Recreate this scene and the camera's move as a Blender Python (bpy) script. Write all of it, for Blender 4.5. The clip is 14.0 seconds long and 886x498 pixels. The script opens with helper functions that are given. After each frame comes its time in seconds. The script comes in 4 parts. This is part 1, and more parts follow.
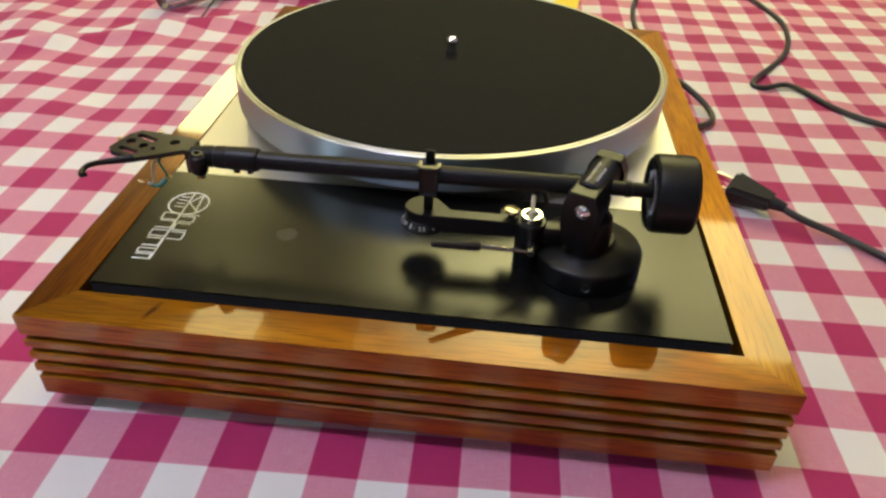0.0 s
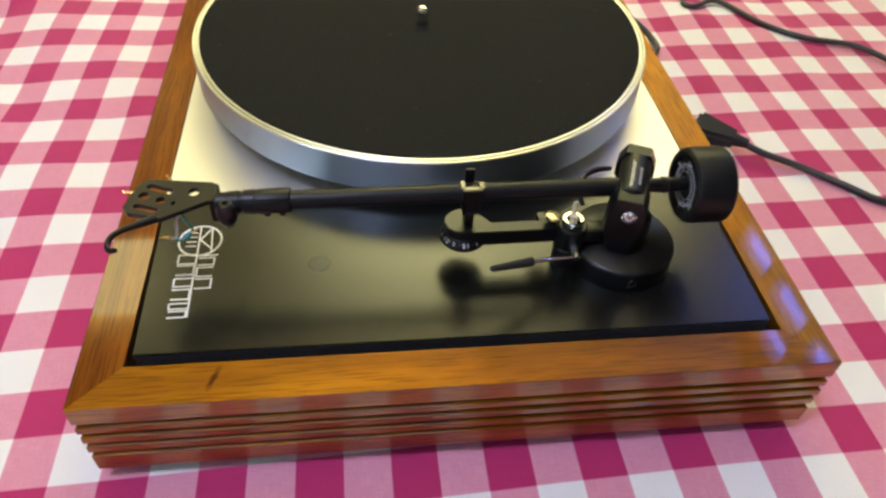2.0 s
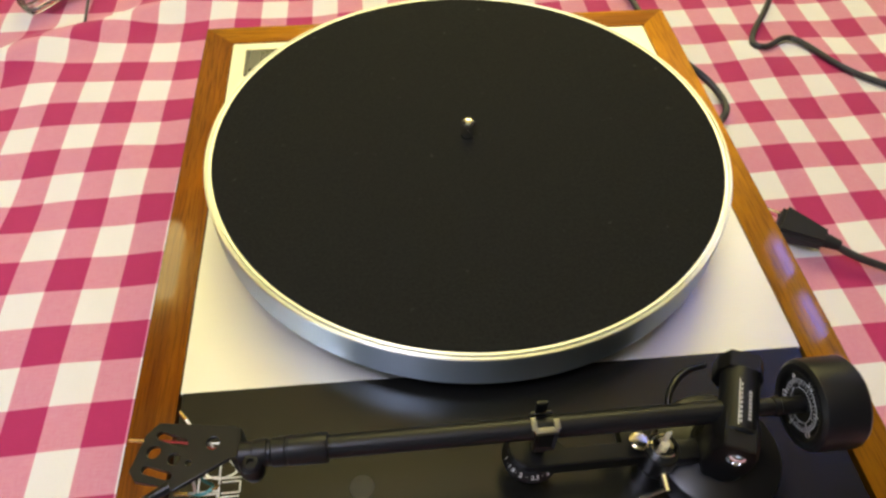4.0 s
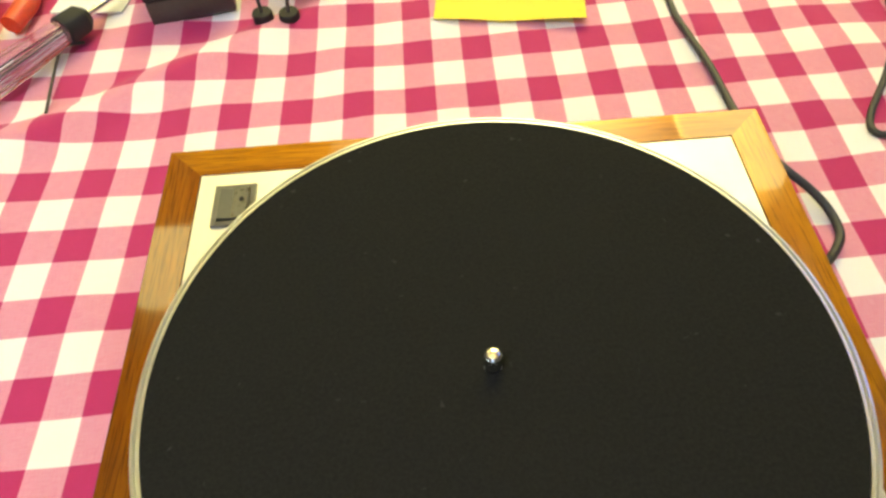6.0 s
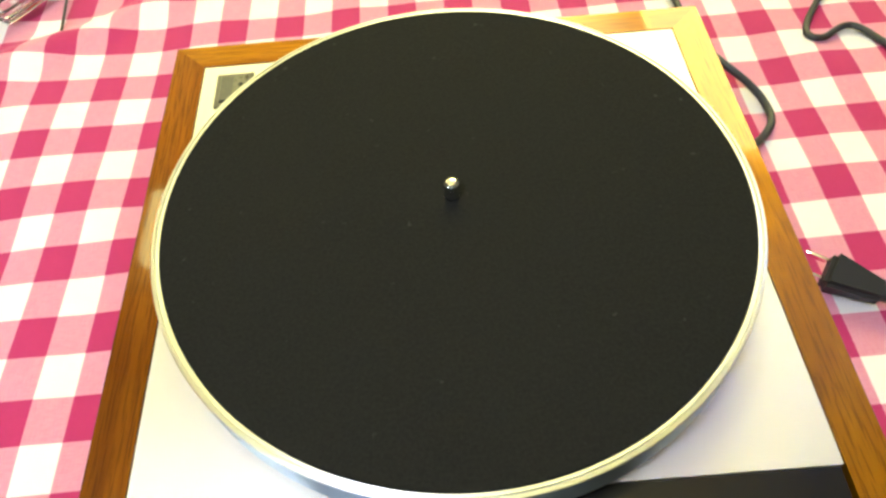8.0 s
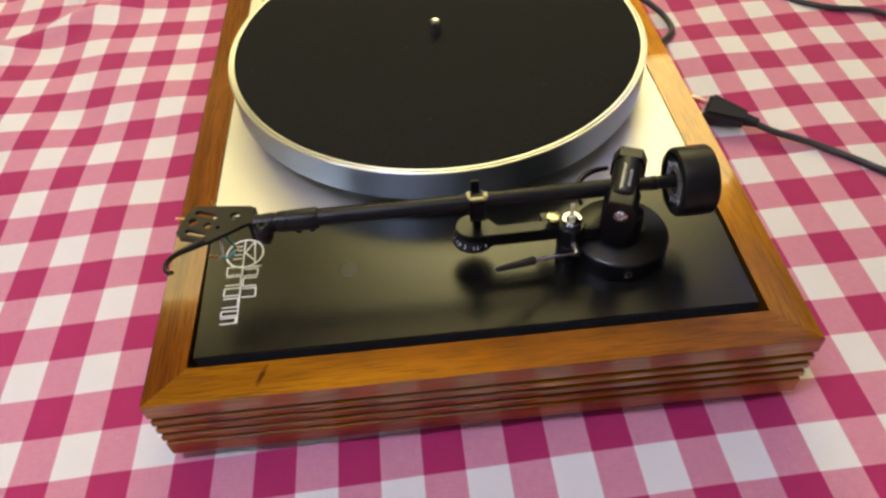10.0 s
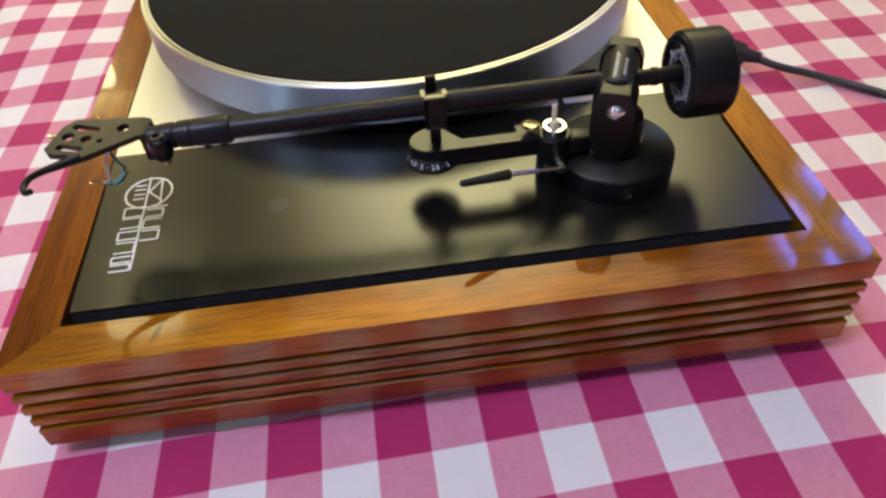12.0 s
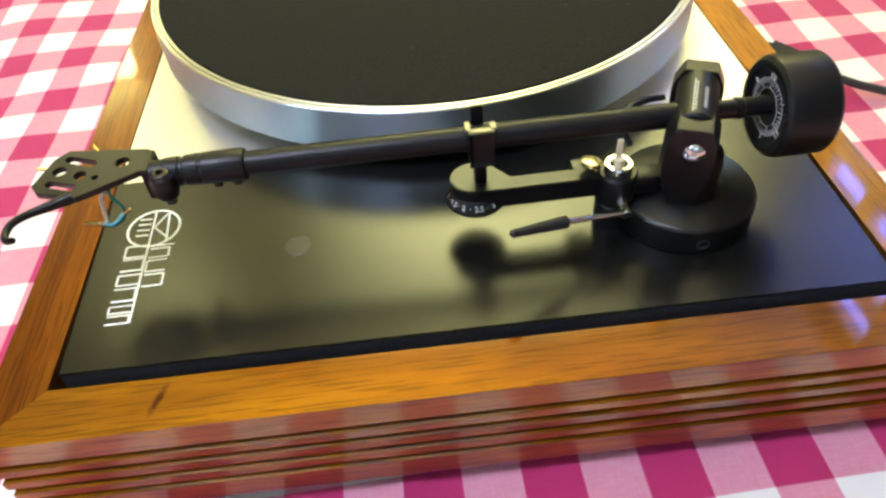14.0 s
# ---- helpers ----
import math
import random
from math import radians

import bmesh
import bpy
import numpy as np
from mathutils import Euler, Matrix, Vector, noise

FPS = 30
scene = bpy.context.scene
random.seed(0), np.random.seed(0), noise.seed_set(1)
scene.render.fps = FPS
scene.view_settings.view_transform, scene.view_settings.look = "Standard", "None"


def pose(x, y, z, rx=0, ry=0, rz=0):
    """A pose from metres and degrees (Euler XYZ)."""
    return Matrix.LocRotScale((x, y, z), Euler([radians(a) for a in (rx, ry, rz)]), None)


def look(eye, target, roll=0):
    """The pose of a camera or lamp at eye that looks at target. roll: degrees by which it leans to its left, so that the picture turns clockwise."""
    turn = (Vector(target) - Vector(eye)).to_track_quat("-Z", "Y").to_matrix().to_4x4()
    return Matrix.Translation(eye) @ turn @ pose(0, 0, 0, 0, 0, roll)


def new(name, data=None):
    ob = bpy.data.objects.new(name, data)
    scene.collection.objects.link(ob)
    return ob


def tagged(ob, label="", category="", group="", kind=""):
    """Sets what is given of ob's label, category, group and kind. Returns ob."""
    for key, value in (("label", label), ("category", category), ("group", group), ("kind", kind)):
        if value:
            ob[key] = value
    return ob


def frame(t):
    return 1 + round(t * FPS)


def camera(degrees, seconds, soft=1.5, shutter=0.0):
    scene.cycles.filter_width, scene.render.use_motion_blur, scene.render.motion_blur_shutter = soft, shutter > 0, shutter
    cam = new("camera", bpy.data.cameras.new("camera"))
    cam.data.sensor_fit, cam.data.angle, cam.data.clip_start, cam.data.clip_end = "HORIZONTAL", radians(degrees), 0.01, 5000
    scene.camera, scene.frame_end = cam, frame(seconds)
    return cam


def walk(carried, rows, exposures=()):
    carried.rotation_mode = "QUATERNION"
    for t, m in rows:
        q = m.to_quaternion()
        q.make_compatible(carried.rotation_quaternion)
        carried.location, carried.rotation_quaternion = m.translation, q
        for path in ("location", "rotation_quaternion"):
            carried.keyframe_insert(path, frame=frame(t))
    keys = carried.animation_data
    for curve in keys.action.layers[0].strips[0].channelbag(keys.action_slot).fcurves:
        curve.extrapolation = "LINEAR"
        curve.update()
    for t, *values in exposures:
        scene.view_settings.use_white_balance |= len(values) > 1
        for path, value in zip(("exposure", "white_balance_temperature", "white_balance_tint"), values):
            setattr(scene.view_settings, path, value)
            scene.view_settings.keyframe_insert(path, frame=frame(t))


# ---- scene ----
cam = camera(64.38, 14.0, soft=2.6)
PATH = [
    (0, (0.04187, -0.44021, 0.28625), (-0.02135, 0.27602, -0.25506), 2.065),
    (0.5, (-0.01477, -0.42133, 0.31909), (0.07323, 0.28170, -0.23588), 1.406),
    (1, (-0.07030, -0.42326, 0.32997), (0.06659, 0.24148, -0.26112), 1.519),
    (1.5, (-0.05812, -0.40977, 0.32483), (0.05548, 0.21560, -0.31236), 4.354),
    (2, (-0.04121, -0.39715, 0.33147), (0.04981, 0.22483, -0.31262), 3.391),
    (2.5, (-0.02973, -0.41304, 0.34066), (0.04003, 0.19828, -0.31617), 3.392),
    (3, (-0.03818, -0.37359, 0.35971), (0.03750, 0.21658, -0.31555), 1.695),
    (3.5, (-0.04771, -0.31153, 0.36320), (0.02728, 0.26025, -0.32778), 2.057),
    (4, (-0.04579, -0.26460, 0.37055), (0.01326, 0.30543, -0.32341), 0.695),
    (6.3, (-0.00983, -0.07632, 0.35928), (-0.01692, 0.45155, -0.36963), -5.030),
    (6.5, (-0.00660, -0.07206, 0.35626), (-0.01102, 0.44986, -0.37694), -5.161),
    (7, (-0.00413, -0.06561, 0.36008), (-0.00159, 0.42086, -0.39712), -4.961),
    (7.5, (-0.00157, -0.09641, 0.36334), (0.00395, 0.39171, -0.39278), -4.570),
    (8, (-0.00368, -0.17664, 0.37106), (-0.01202, 0.33578, -0.36878), -5.539),
    (8.5, (-0.00902, -0.26027, 0.38129), (-0.02763, 0.27898, -0.33903), -6.108),
    (9, (-0.02259, -0.33426, 0.38185), (-0.02045, 0.21888, -0.32810), -4.844),
    (9.2, (-0.02421, -0.35858, 0.38074), (-0.01589, 0.20245, -0.32295), -4.738),
    (11.3, (-0.01080, -0.43146, 0.32384), (0.01803, 0.20177, -0.31506), -4.103),
    (11.5, (-0.01539, -0.41932, 0.30566), (0.02549, 0.20817, -0.33823), -3.971),
    (12, (-0.01156, -0.39892, 0.27714), (0.03452, 0.23320, -0.36184), -4.446),
    (12.5, (-0.01383, -0.37859, 0.26519), (0.01775, 0.25387, -0.37434), -4.866),
    (13, (-0.01801, -0.35845, 0.25807), (0.00103, 0.27227, -0.38367), -5.471),
    (13.5, (-0.01600, -0.35004, 0.26062), (0.01447, 0.27651, -0.38475), -4.406),
    (14, (-0.01678, -0.35221, 0.26564), (0.00620, 0.27457, -0.37982), -4.955),
]
EXPOSURES = [(0, 0.36, 6200, 3), (0.5, 0.58, 6200, 4), (1.5, 0.66, 6050, 3), (2.5, 0.66, 5750, 3), (3, 0.6, 6200, 4), (4, 0.56, 6400, 1), (6.3, 0.93, 6500, -5), (7, 1.0, 6400, -7), (8, 1.16, 6200, -8), (8.5, 0.74, 6400, -4), (9, 0.51, 6400, 1), (11.5, 0.41, 5700, 13), (12.5, 0.82, 5750, 11), (13, 1.04, 5930, 3), (14, 1.24, 5950, -5)]
walk(cam, [(t, look(eye, target, roll)) for t, eye, target, roll in PATH], EXPOSURES)

# ---- light ----
world = bpy.data.worlds.new("sky")
scene.world = world
world.use_nodes = True
sky = world.node_tree.nodes.new("ShaderNodeTexSky")
sky.sky_type, sky.sun_disc = "NISHITA", False
sky.sun_elevation, sky.sun_rotation = radians(25), radians(200)
world.node_tree.links.new(sky.outputs[0], world.node_tree.nodes["Background"].inputs[0])
world.node_tree.nodes["Background"].inputs[1].default_value = 0.06

WARM, COOL = (1.0, 0.85, 0.37), (0.72, 0.70, 1.0)
# all lamps are unseen; the two wide panels stand in for a bright ceiling
# centre, half width and depth, brightness, tone
# the last, cool lamp is added fill for the front of the cloth
LAMPS = [((0.21, 1.73), (0.61, 0.82), 9.4, WARM), ((0.97, 1.78), (0.14, 0.38), 5.5, WARM), ((-0.20, 0.00), (0.85, 0.70), 0.85, WARM), ((-0.87, 1.25), (0.11, 0.14), 4.2, WARM), ((-0.45, -0.45), (0.20, 0.20), 31.0, COOL)]


# ---- materials ----


class Mat:
    """A node material with a principled surface and short calls for its parts."""

    def __init__(self, name, color=(0.5, 0.5, 0.5), rough=0.5, metal=0.0, **more):
        self.m = bpy.data.materials.new(name)
        self.m.use_nodes = True
        self.t = self.m.node_tree
        self.b = self.t.nodes["Principled BSDF"]
        self.set("Base Color", (*color, 1)), self.set("Roughness", rough), self.set("Metallic", metal)
        for key, value in more.items():
            self.set(key.replace("_", " "), value)

    def set(self, key, value):
        if isinstance(value, bpy.types.NodeSocket):
            self.t.links.new(value, self.b.inputs[key])
        else:
            self.b.inputs[key].default_value = value

    def node(self, kind, out=0, ins=None, **attrs):
        n = self.t.nodes.new("ShaderNode" + kind)
        for key, value in attrs.items():
            setattr(n, key, value)
        for key, value in (ins or {}).items():
            if isinstance(value, bpy.types.NodeSocket):
                self.t.links.new(value, n.inputs[key])
            else:
                n.inputs[key].default_value = value
        return n.outputs[out]

    def place(self, scale=(1, 1, 1), turn=(0, 0, 0), kind="Object"):
        c = self.t.nodes.new("ShaderNodeTexCoord").outputs[kind]
        return self.node("Mapping", ins={"Vector": c, "Scale": scale, "Rotation": turn})

    def noise(self, at, scale, detail=3.0, rough=0.5, warp=0.0):
        return self.node("TexNoise", ins={"Vector": at, "Scale": scale, "Detail": detail, "Roughness": rough, "Distortion": warp})

    def ramp(self, fac, *stops):
        n = self.t.nodes.new("ShaderNodeValToRGB")
        self.t.links.new(fac, n.inputs[0])
        e = n.color_ramp.elements
        while len(e) < len(stops):
            e.new(0.5)
        for slot, (at, c) in zip(e, stops):
            slot.position, slot.color = at, (*c, 1) if len(c) == 3 else c
        return n.outputs[0]

    def math(self, op, a, b=0.0):
        return self.node("Math", ins={0: a, 1: b}, operation=op)

    def mix(self, fac, a, b, blend="MIX"):
        n = self.t.nodes.new("ShaderNodeMix")
        n.data_type, n.blend_type = "RGBA", blend
        for slot, value in ((0, fac), (6, a), (7, b)):
            if isinstance(value, bpy.types.NodeSocket):
                self.t.links.new(value, n.inputs[slot])
            else:
                n.inputs[slot].default_value = value if slot == 0 else (*value, 1)
        return n.outputs[2]

    def bump(self, height, strength=0.3, depth=0.001):
        self.set("Normal", self.node("Bump", ins={"Height": height, "Strength": strength, "Distance": depth}))


def g3(v):
    return (v, v, v)


def wood(name, turn, mark=None, tone=(1.0, 1.0)):
    """Oiled and lacquered teak whose grain runs along x, turned by the given degrees round z."""
    k = Mat(name, rough=0.40, metal=0.74, Coat_Weight=1.0, Coat_Roughness=0.045, Coat_IOR=1.47, Specular_IOR_Level=0.15)
    at = k.place((1, 1, 1), (0, 0, radians(turn)))
    long = k.node("Mapping", ins={"Vector": at, "Scale": (1.3, 15, 15)})
    fine = k.node("Mapping", ins={"Vector": at, "Scale": (45, 1100, 1100)})
    bands = k.noise(long, 1.0, 4, 0.55, 1.3)
    pores = k.noise(fine, 1.0, 2, 0.5)
    cloud = k.noise(k.node("Mapping", ins={"Vector": at, "Scale": (9, 22, 22)}), 1.0, 3, 0.6, 0.8)
    c = k.ramp(bands, (0.26, (0.060, 0.012, 0.001)), (0.40, (0.185, 0.050, 0.001)), (0.53, (0.340, 0.118, 0.001)), (0.65, (0.240, 0.070, 0.001)), (0.80, (0.080, 0.016, 0.001)))
    c = k.mix(k.math("MULTIPLY", k.ramp(pores, (0.51, g3(0)), (0.62, g3(1))), 0.46), c, (0.045, 0.011, 0.002))
    c = k.mix(k.ramp(cloud, (0.40, g3(0)), (0.70, g3(0.5))), c, (0.110, 0.030, 0.003))
    # tone sets a rail's brighter or darker look under the lamps into its colour
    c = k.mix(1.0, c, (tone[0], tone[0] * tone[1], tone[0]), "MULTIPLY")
    if mark:
        # a smeared stain: centre, degrees it leans, half width and length
        (mx, my), lean, half = mark
        off = k.node("VectorMath", ins={0: k.place(), 1: (mx, my, 0.058)}, operation="SUBTRACT")
        off = k.node("Mapping", ins={"Vector": off, "Rotation": (0, 0, radians(-lean))})
        off = k.node("VectorMath", ins={0: off, 1: (1 / half[0], 1 / half[1], 0)}, operation="MULTIPLY")
        far = k.node("VectorMath", 1, ins={0: off}, operation="LENGTH")
        far = k.math("ADD", far, k.math("MULTIPLY", k.math("SUBTRACT", k.noise(at, 420, 3), 0.5), 1.1))
        c = k.mix(k.ramp(far, (0.35, g3(0.85)), (1.0, g3(0))), c, (0.060, 0.008, 0.001))
    k.set("Base Color", c)
    wavy = k.noise(k.node("Mapping", ins={"Vector": at, "Scale": (14, 60, 60)}), 1.0, 2, 0.5, 0.6)
    k.bump(k.math("ADD", k.math("MULTIPLY", bands, 0.25), wavy), 0.30, 0.0016)
    return k.m


# lit and shaded copies of one teak: west rail darkened, the others brightened
WOOD_BACK, WOOD_EAST = wood("lit_teak", 0, None, (1.30, 1.20)), wood("lit_teak_east", 90, None, (1.30, 1.20))
WOOD_WEST = wood("shaded_teak_west", 90, None, (0.84, 0.94))
WOOD_FRONT = wood("stained_lit_teak", 0, ((-0.1157, -0.2092), -19, (0.0018, 0.0080)), (1.22, 1.20))


def gingham():
    k = Mat("gingham_cotton", rough=0.85, Sheen_Weight=0.15)
    at = k.place(kind="UV")
    split = k.t.nodes.new("ShaderNodeSeparateXYZ")
    k.t.links.new(at, split.inputs[0])
    dyed = []
    for axis in (0, 1):
        s = k.math("FRACT", k.math("MULTIPLY", split.outputs[axis], 0.5))
        edge = k.math("ABSOLUTE", k.math("SUBTRACT", s, 0.75))
        dyed.append(k.ramp(edge, (0.242, g3(1)), (0.258, g3(0))))
    thread = k.node("Mapping", ins={"Vector": at, "Scale": (46, 3, 1)})
    slub = k.noise(thread, 1.0, 3, 0.6)
    thread2 = k.node("Mapping", ins={"Vector": at, "Scale": (3, 46, 1)})
    slub2 = k.noise(thread2, 1.0, 3, 0.6)
    one = k.math("ADD", dyed[0], dyed[1])
    streak = k.math("MULTIPLY", k.math("SUBTRACT", k.math("ADD", slub, slub2), 1.0), 0.5)
    level = k.math("ADD", k.math("MULTIPLY", one, 0.5), k.math("MULTIPLY", streak, 0.40))
    c = k.ramp(level, (0.0, (0.82, 0.79, 0.76)), (0.12, (0.80, 0.76, 0.73)), (0.5, (0.66, 0.26, 0.35)), (0.95, (0.46, 0.018, 0.130)), (1.0, (0.43, 0.016, 0.115)))
    k.set("Base Color", c)
    k.bump(k.math("ADD", slub, slub2), 0.25, 0.0006)
    return k.m


CLOTH = gingham()


def steel_plate():
    k = Mat("brushed_stainless_steel", (0.83, 0.82, 0.78), 0.46, 1.0)
    brush = k.noise(k.place((2.5, 900, 1)), 1.0, 3, 0.6)
    k.set("Roughness", k.node("MapRange", ins={0: brush, 3: 0.42, 4: 0.54}))
    k.bump(brush, 0.05, 0.0002)
    return k.m


def turned_alloy(name, color, rough=0.40):
    k = Mat(name, color, rough, 1.0, Anisotropic=0.85, Anisotropic_Rotation=0.25)
    k.set("Tangent", k.node("Tangent", direction_type="RADIAL", axis="Z"))
    rings = k.noise(k.place((3, 3, 900)), 1.0, 2, 0.5)
    k.set("Roughness", k.node("MapRange", ins={0: rings, 3: rough - 0.03, 4: rough + 0.03}))
    return k.m


def felt():
    k = Mat("black_felt", (0.012, 0.012, 0.011), 0.8, Specular_IOR_Level=0.14)
    fuzz = k.noise(k.place(), 620, 3, 0.7)
    specks = k.noise(k.place(), 160, 2, 0.5)
    c = k.ramp(fuzz, (0.32, (0.0055, 0.0056, 0.0050)), (0.68, (0.0135, 0.0135, 0.0115)))
    k.set("Base Color", k.mix(k.ramp(specks, (0.72, g3(0)), (0.78, g3(0.4))), c, g3(0.07)))
    k.bump(fuzz, 0.5, 0.0006)
    return k.m


def board_black():
    k = Mat("satin_black_lacquer", (0.005, 0.005, 0.0045), 0.3, 0.0, Specular_IOR_Level=0.6)
    dust = k.noise(k.place(), 14, 4, 0.6)
    k.set("Roughness", k.node("MapRange", ins={0: dust, 3: 0.22, 4: 0.27}))
    grain = k.noise(k.place(), 1500, 2)
    k.bump(grain, 0.05, 0.0002)
    return k.m


def plain(name, color, rough, metal=0.0, speckle=0.12, scale=300.0, **more):
    """A paint, plastic or metal with a fine variation of tone and gloss."""
    k = Mat(name, color, rough, metal, **more)
    n = k.noise(k.place(), scale, 3, 0.6)
    lo, hi = [tuple(c * s for c in color) for s in (1 - speckle, 1 + speckle)]
    k.set("Base Color", k.ramp(n, (0.3, lo), (0.7, hi)))
    k.set("Roughness", k.node("MapRange", ins={0: n, 3: max(rough - 0.05, 0.02), 4: min(rough + 0.06, 1)}))
    k.bump(n, 0.06, 0.0002)
    return k.m


STEEL, FELT, BOARD = steel_plate(), felt(), board_black()
# platter side: same aluminium, with the cool bluish light put into its colour
ALLOY, ALLOY_SIDE = turned_alloy("turned_aluminium", (0.80, 0.81, 0.80)), turned_alloy("cool_lit_turned_aluminium", (0.60, 0.72, 0.79), 0.33)


def black_metal(name, tone, rough, gloss=0.34):
    k = Mat(name, (tone, tone, tone * 1.06), rough, Specular_IOR_Level=gloss)
    k.set("Roughness", k.node("MapRange", ins={0: k.noise(k.place(), 120, 2), 3: rough - 0.03, 4: rough + 0.04}))
    return k.m


ARM_BLACK, ARM_SATIN = black_metal("black_anodised_alloy", 0.005, 0.40), black_metal("satin_black_paint", 0.004, 0.33, 0.42)
RUBBER = plain("black_rubber", (0.010, 0.010, 0.010), 0.6)
RAW_EDGE = plain("raw_black_board_edge", (0.022, 0.022, 0.026), 0.7, speckle=0.6, scale=900)
WHITE_CHROME = plain("polished_steel", (0.92, 0.92, 0.93), 0.14, 1.0, 0.03)
CHROME = plain("chrome", (0.85, 0.84, 0.82), 0.08, 1.0, 0.03)
BRASS = plain("gold_plated_brass", (0.85, 0.62, 0.25), 0.22, 1.0)
WHITE_INK = plain("white_ink", (0.82, 0.82, 0.8), 0.5, speckle=0.04)
GREY_PLASTIC = plain("dark_grey_plastic", (0.045, 0.043, 0.038), 0.35)
SWITCH_GREY = plain("grey_olive_plastic", (0.11, 0.10, 0.075), 0.35)
BROWN_PLASTIC = plain("smoked_plastic", (0.13, 0.12, 0.075), 0.28)
CABLE_GREY = plain("grey_cable_sheath", (0.035, 0.035, 0.034), 0.42)
WALL = plain("painted_plaster", (0.17, 0.155, 0.135), 0.9, speckle=0.05, scale=40)
CEIL = plain("cream_ceiling_paint", (0.68, 0.61, 0.43), 0.9, speckle=0.03, scale=40)
FLOOR = plain("pale_floor", (0.42, 0.42, 0.43), 0.5, speckle=0.1, scale=15)
TABLE_WOOD = wood("table_wood", 0)
PAPER_YELLOW = plain("yellow_paper", (0.86, 0.70, 0.07), 0.8, speckle=0.05, scale=60)


def glow(name, color, strength, fading=False):
    """A light-giving surface; a wide diffuser is brightest in its middle."""
    k = Mat(name, color, 0.5)
    if fading:
        off = k.node("VectorMath", ins={0: k.place(kind="Generated"), 1: (0.5, 0.5, 0)}, operation="SUBTRACT")
        off = k.node("VectorMath", ins={0: off, 1: (1, 1, 0)}, operation="MULTIPLY")
        far = k.node("VectorMath", 1, ins={0: off}, operation="LENGTH")
        fall = k.ramp(far, (0.0, g3(1)), (0.22, g3(0.8)), (0.50, g3(0.12)), (0.7, g3(0.05)))
        k.set("Emission Color", (*color, 1)), k.set("Emission Strength", k.math("MULTIPLY", fall, strength))
        return k.m
    k.set("Emission Color", (*color, 1)), k.set("Emission Strength", strength)
    return k.m


def clear(name, color, rough=0.05):
    return Mat(name, color, rough, 0.0, Transmission_Weight=1.0, IOR=1.46).m


# ---- building blocks ----


def thing(name, at, label, category, group="", kind=""):
    ob = new(name)
    ob.location = at
    ob.empty_display_size = 0.01
    return tagged(ob, label, category, group, kind)


def part(name, bm, material, parent=None, label="", smooth=21.0):
    """Links a bmesh in world places as one mesh, under a thing or a part if given."""
    bmesh.ops.remove_doubles(bm, verts=bm.verts, dist=1e-7)
    bmesh.ops.recalc_face_normals(bm, faces=bm.faces)
    mesh = bpy.data.meshes.new(name)
    bm.to_mesh(mesh)
    bm.free()
    mesh.materials.append(material)
    if smooth:
        for p in mesh.polygons:
            p.use_smooth = True
        mesh.set_sharp_from_angle(angle=radians(smooth))
    ob = new(name, mesh)
    if parent:
        ob.parent = parent
        if parent.type == "EMPTY":
            ob.matrix_parent_inverse = Matrix.Translation(parent.location).inverted()
    if label:
        tagged(ob, label)
    return ob


def single(name, bm, material, label, category, group="", kind="", smooth=21.0):
    return tagged(part(name, bm, material, None, "", smooth), label, category, group, kind)


def moved(bm, m):
    bmesh.ops.transform(bm, matrix=m, verts=bm.verts)
    return bm


def joined(*bms):
    out = bmesh.new()
    for b in bms:
        tmp = bpy.data.meshes.new("tmp")
        b.to_mesh(tmp)
        out.from_mesh(tmp)
        b.free()
        bpy.data.meshes.remove(tmp)
    return out


def box(x0, y0, z0, x1, y1, z1, bevel=0.0, segments=2):
    bm = bmesh.new()
    bmesh.ops.create_cube(bm, size=1)
    for v in bm.verts:
        v.co = Vector(((x0 + x1) / 2 + v.co.x * (x1 - x0), (y0 + y1) / 2 + v.co.y * (y1 - y0), (z0 + z1) / 2 + v.co.z * (z1 - z0)))
    if bevel:
        bmesh.ops.bevel(bm, geom=bm.edges[:], offset=bevel, segments=segments, affect="EDGES", profile=0.6)
    return bm


def lathe(profile, seg=64):
    """Turns (radius, height) points round z; ends on the axis where the radius is 0."""
    bm = bmesh.new()
    rings = []
    for r, z in profile:
        if r < 1e-6:
            rings.append([bm.verts.new((0, 0, z))])
        else:
            rings.append([bm.verts.new((r * math.cos(a), r * math.sin(a), z)) for a in (2 * math.pi * i / seg for i in range(seg))])
    for a, b in zip(rings, rings[1:]):
        for i in range(seg):
            j = (i + 1) % seg
            if len(a) == 1 and len(b) > 1:
                bm.faces.new((a[0], b[i], b[j]))
            elif len(b) == 1 and len(a) > 1:
                bm.faces.new((a[i], a[j], b[0]))
            elif len(a) > 1:
                bm.faces.new((a[i], a[j], b[j], b[i]))
    return bm


def along(a, b):
    """The matrix that takes the z axis from a towards b."""
    d = Vector(b) - Vector(a)
    return Matrix.Translation(a) @ d.to_track_quat("Z", "Y").to_matrix().to_4x4()


def rod(a, b, r0, r1=None, seg=24, round_end=0.0):
    r1 = r0 if r1 is None else r1
    n = (Vector(b) - Vector(a)).length
    e = round_end or min(r0, r1, n) * 0.12
    return moved(lathe([(0, 0), (r0 - e, 0), (r0, e), (r1, n - e), (r1 - e, n), (0, n)], seg), along(a, b))


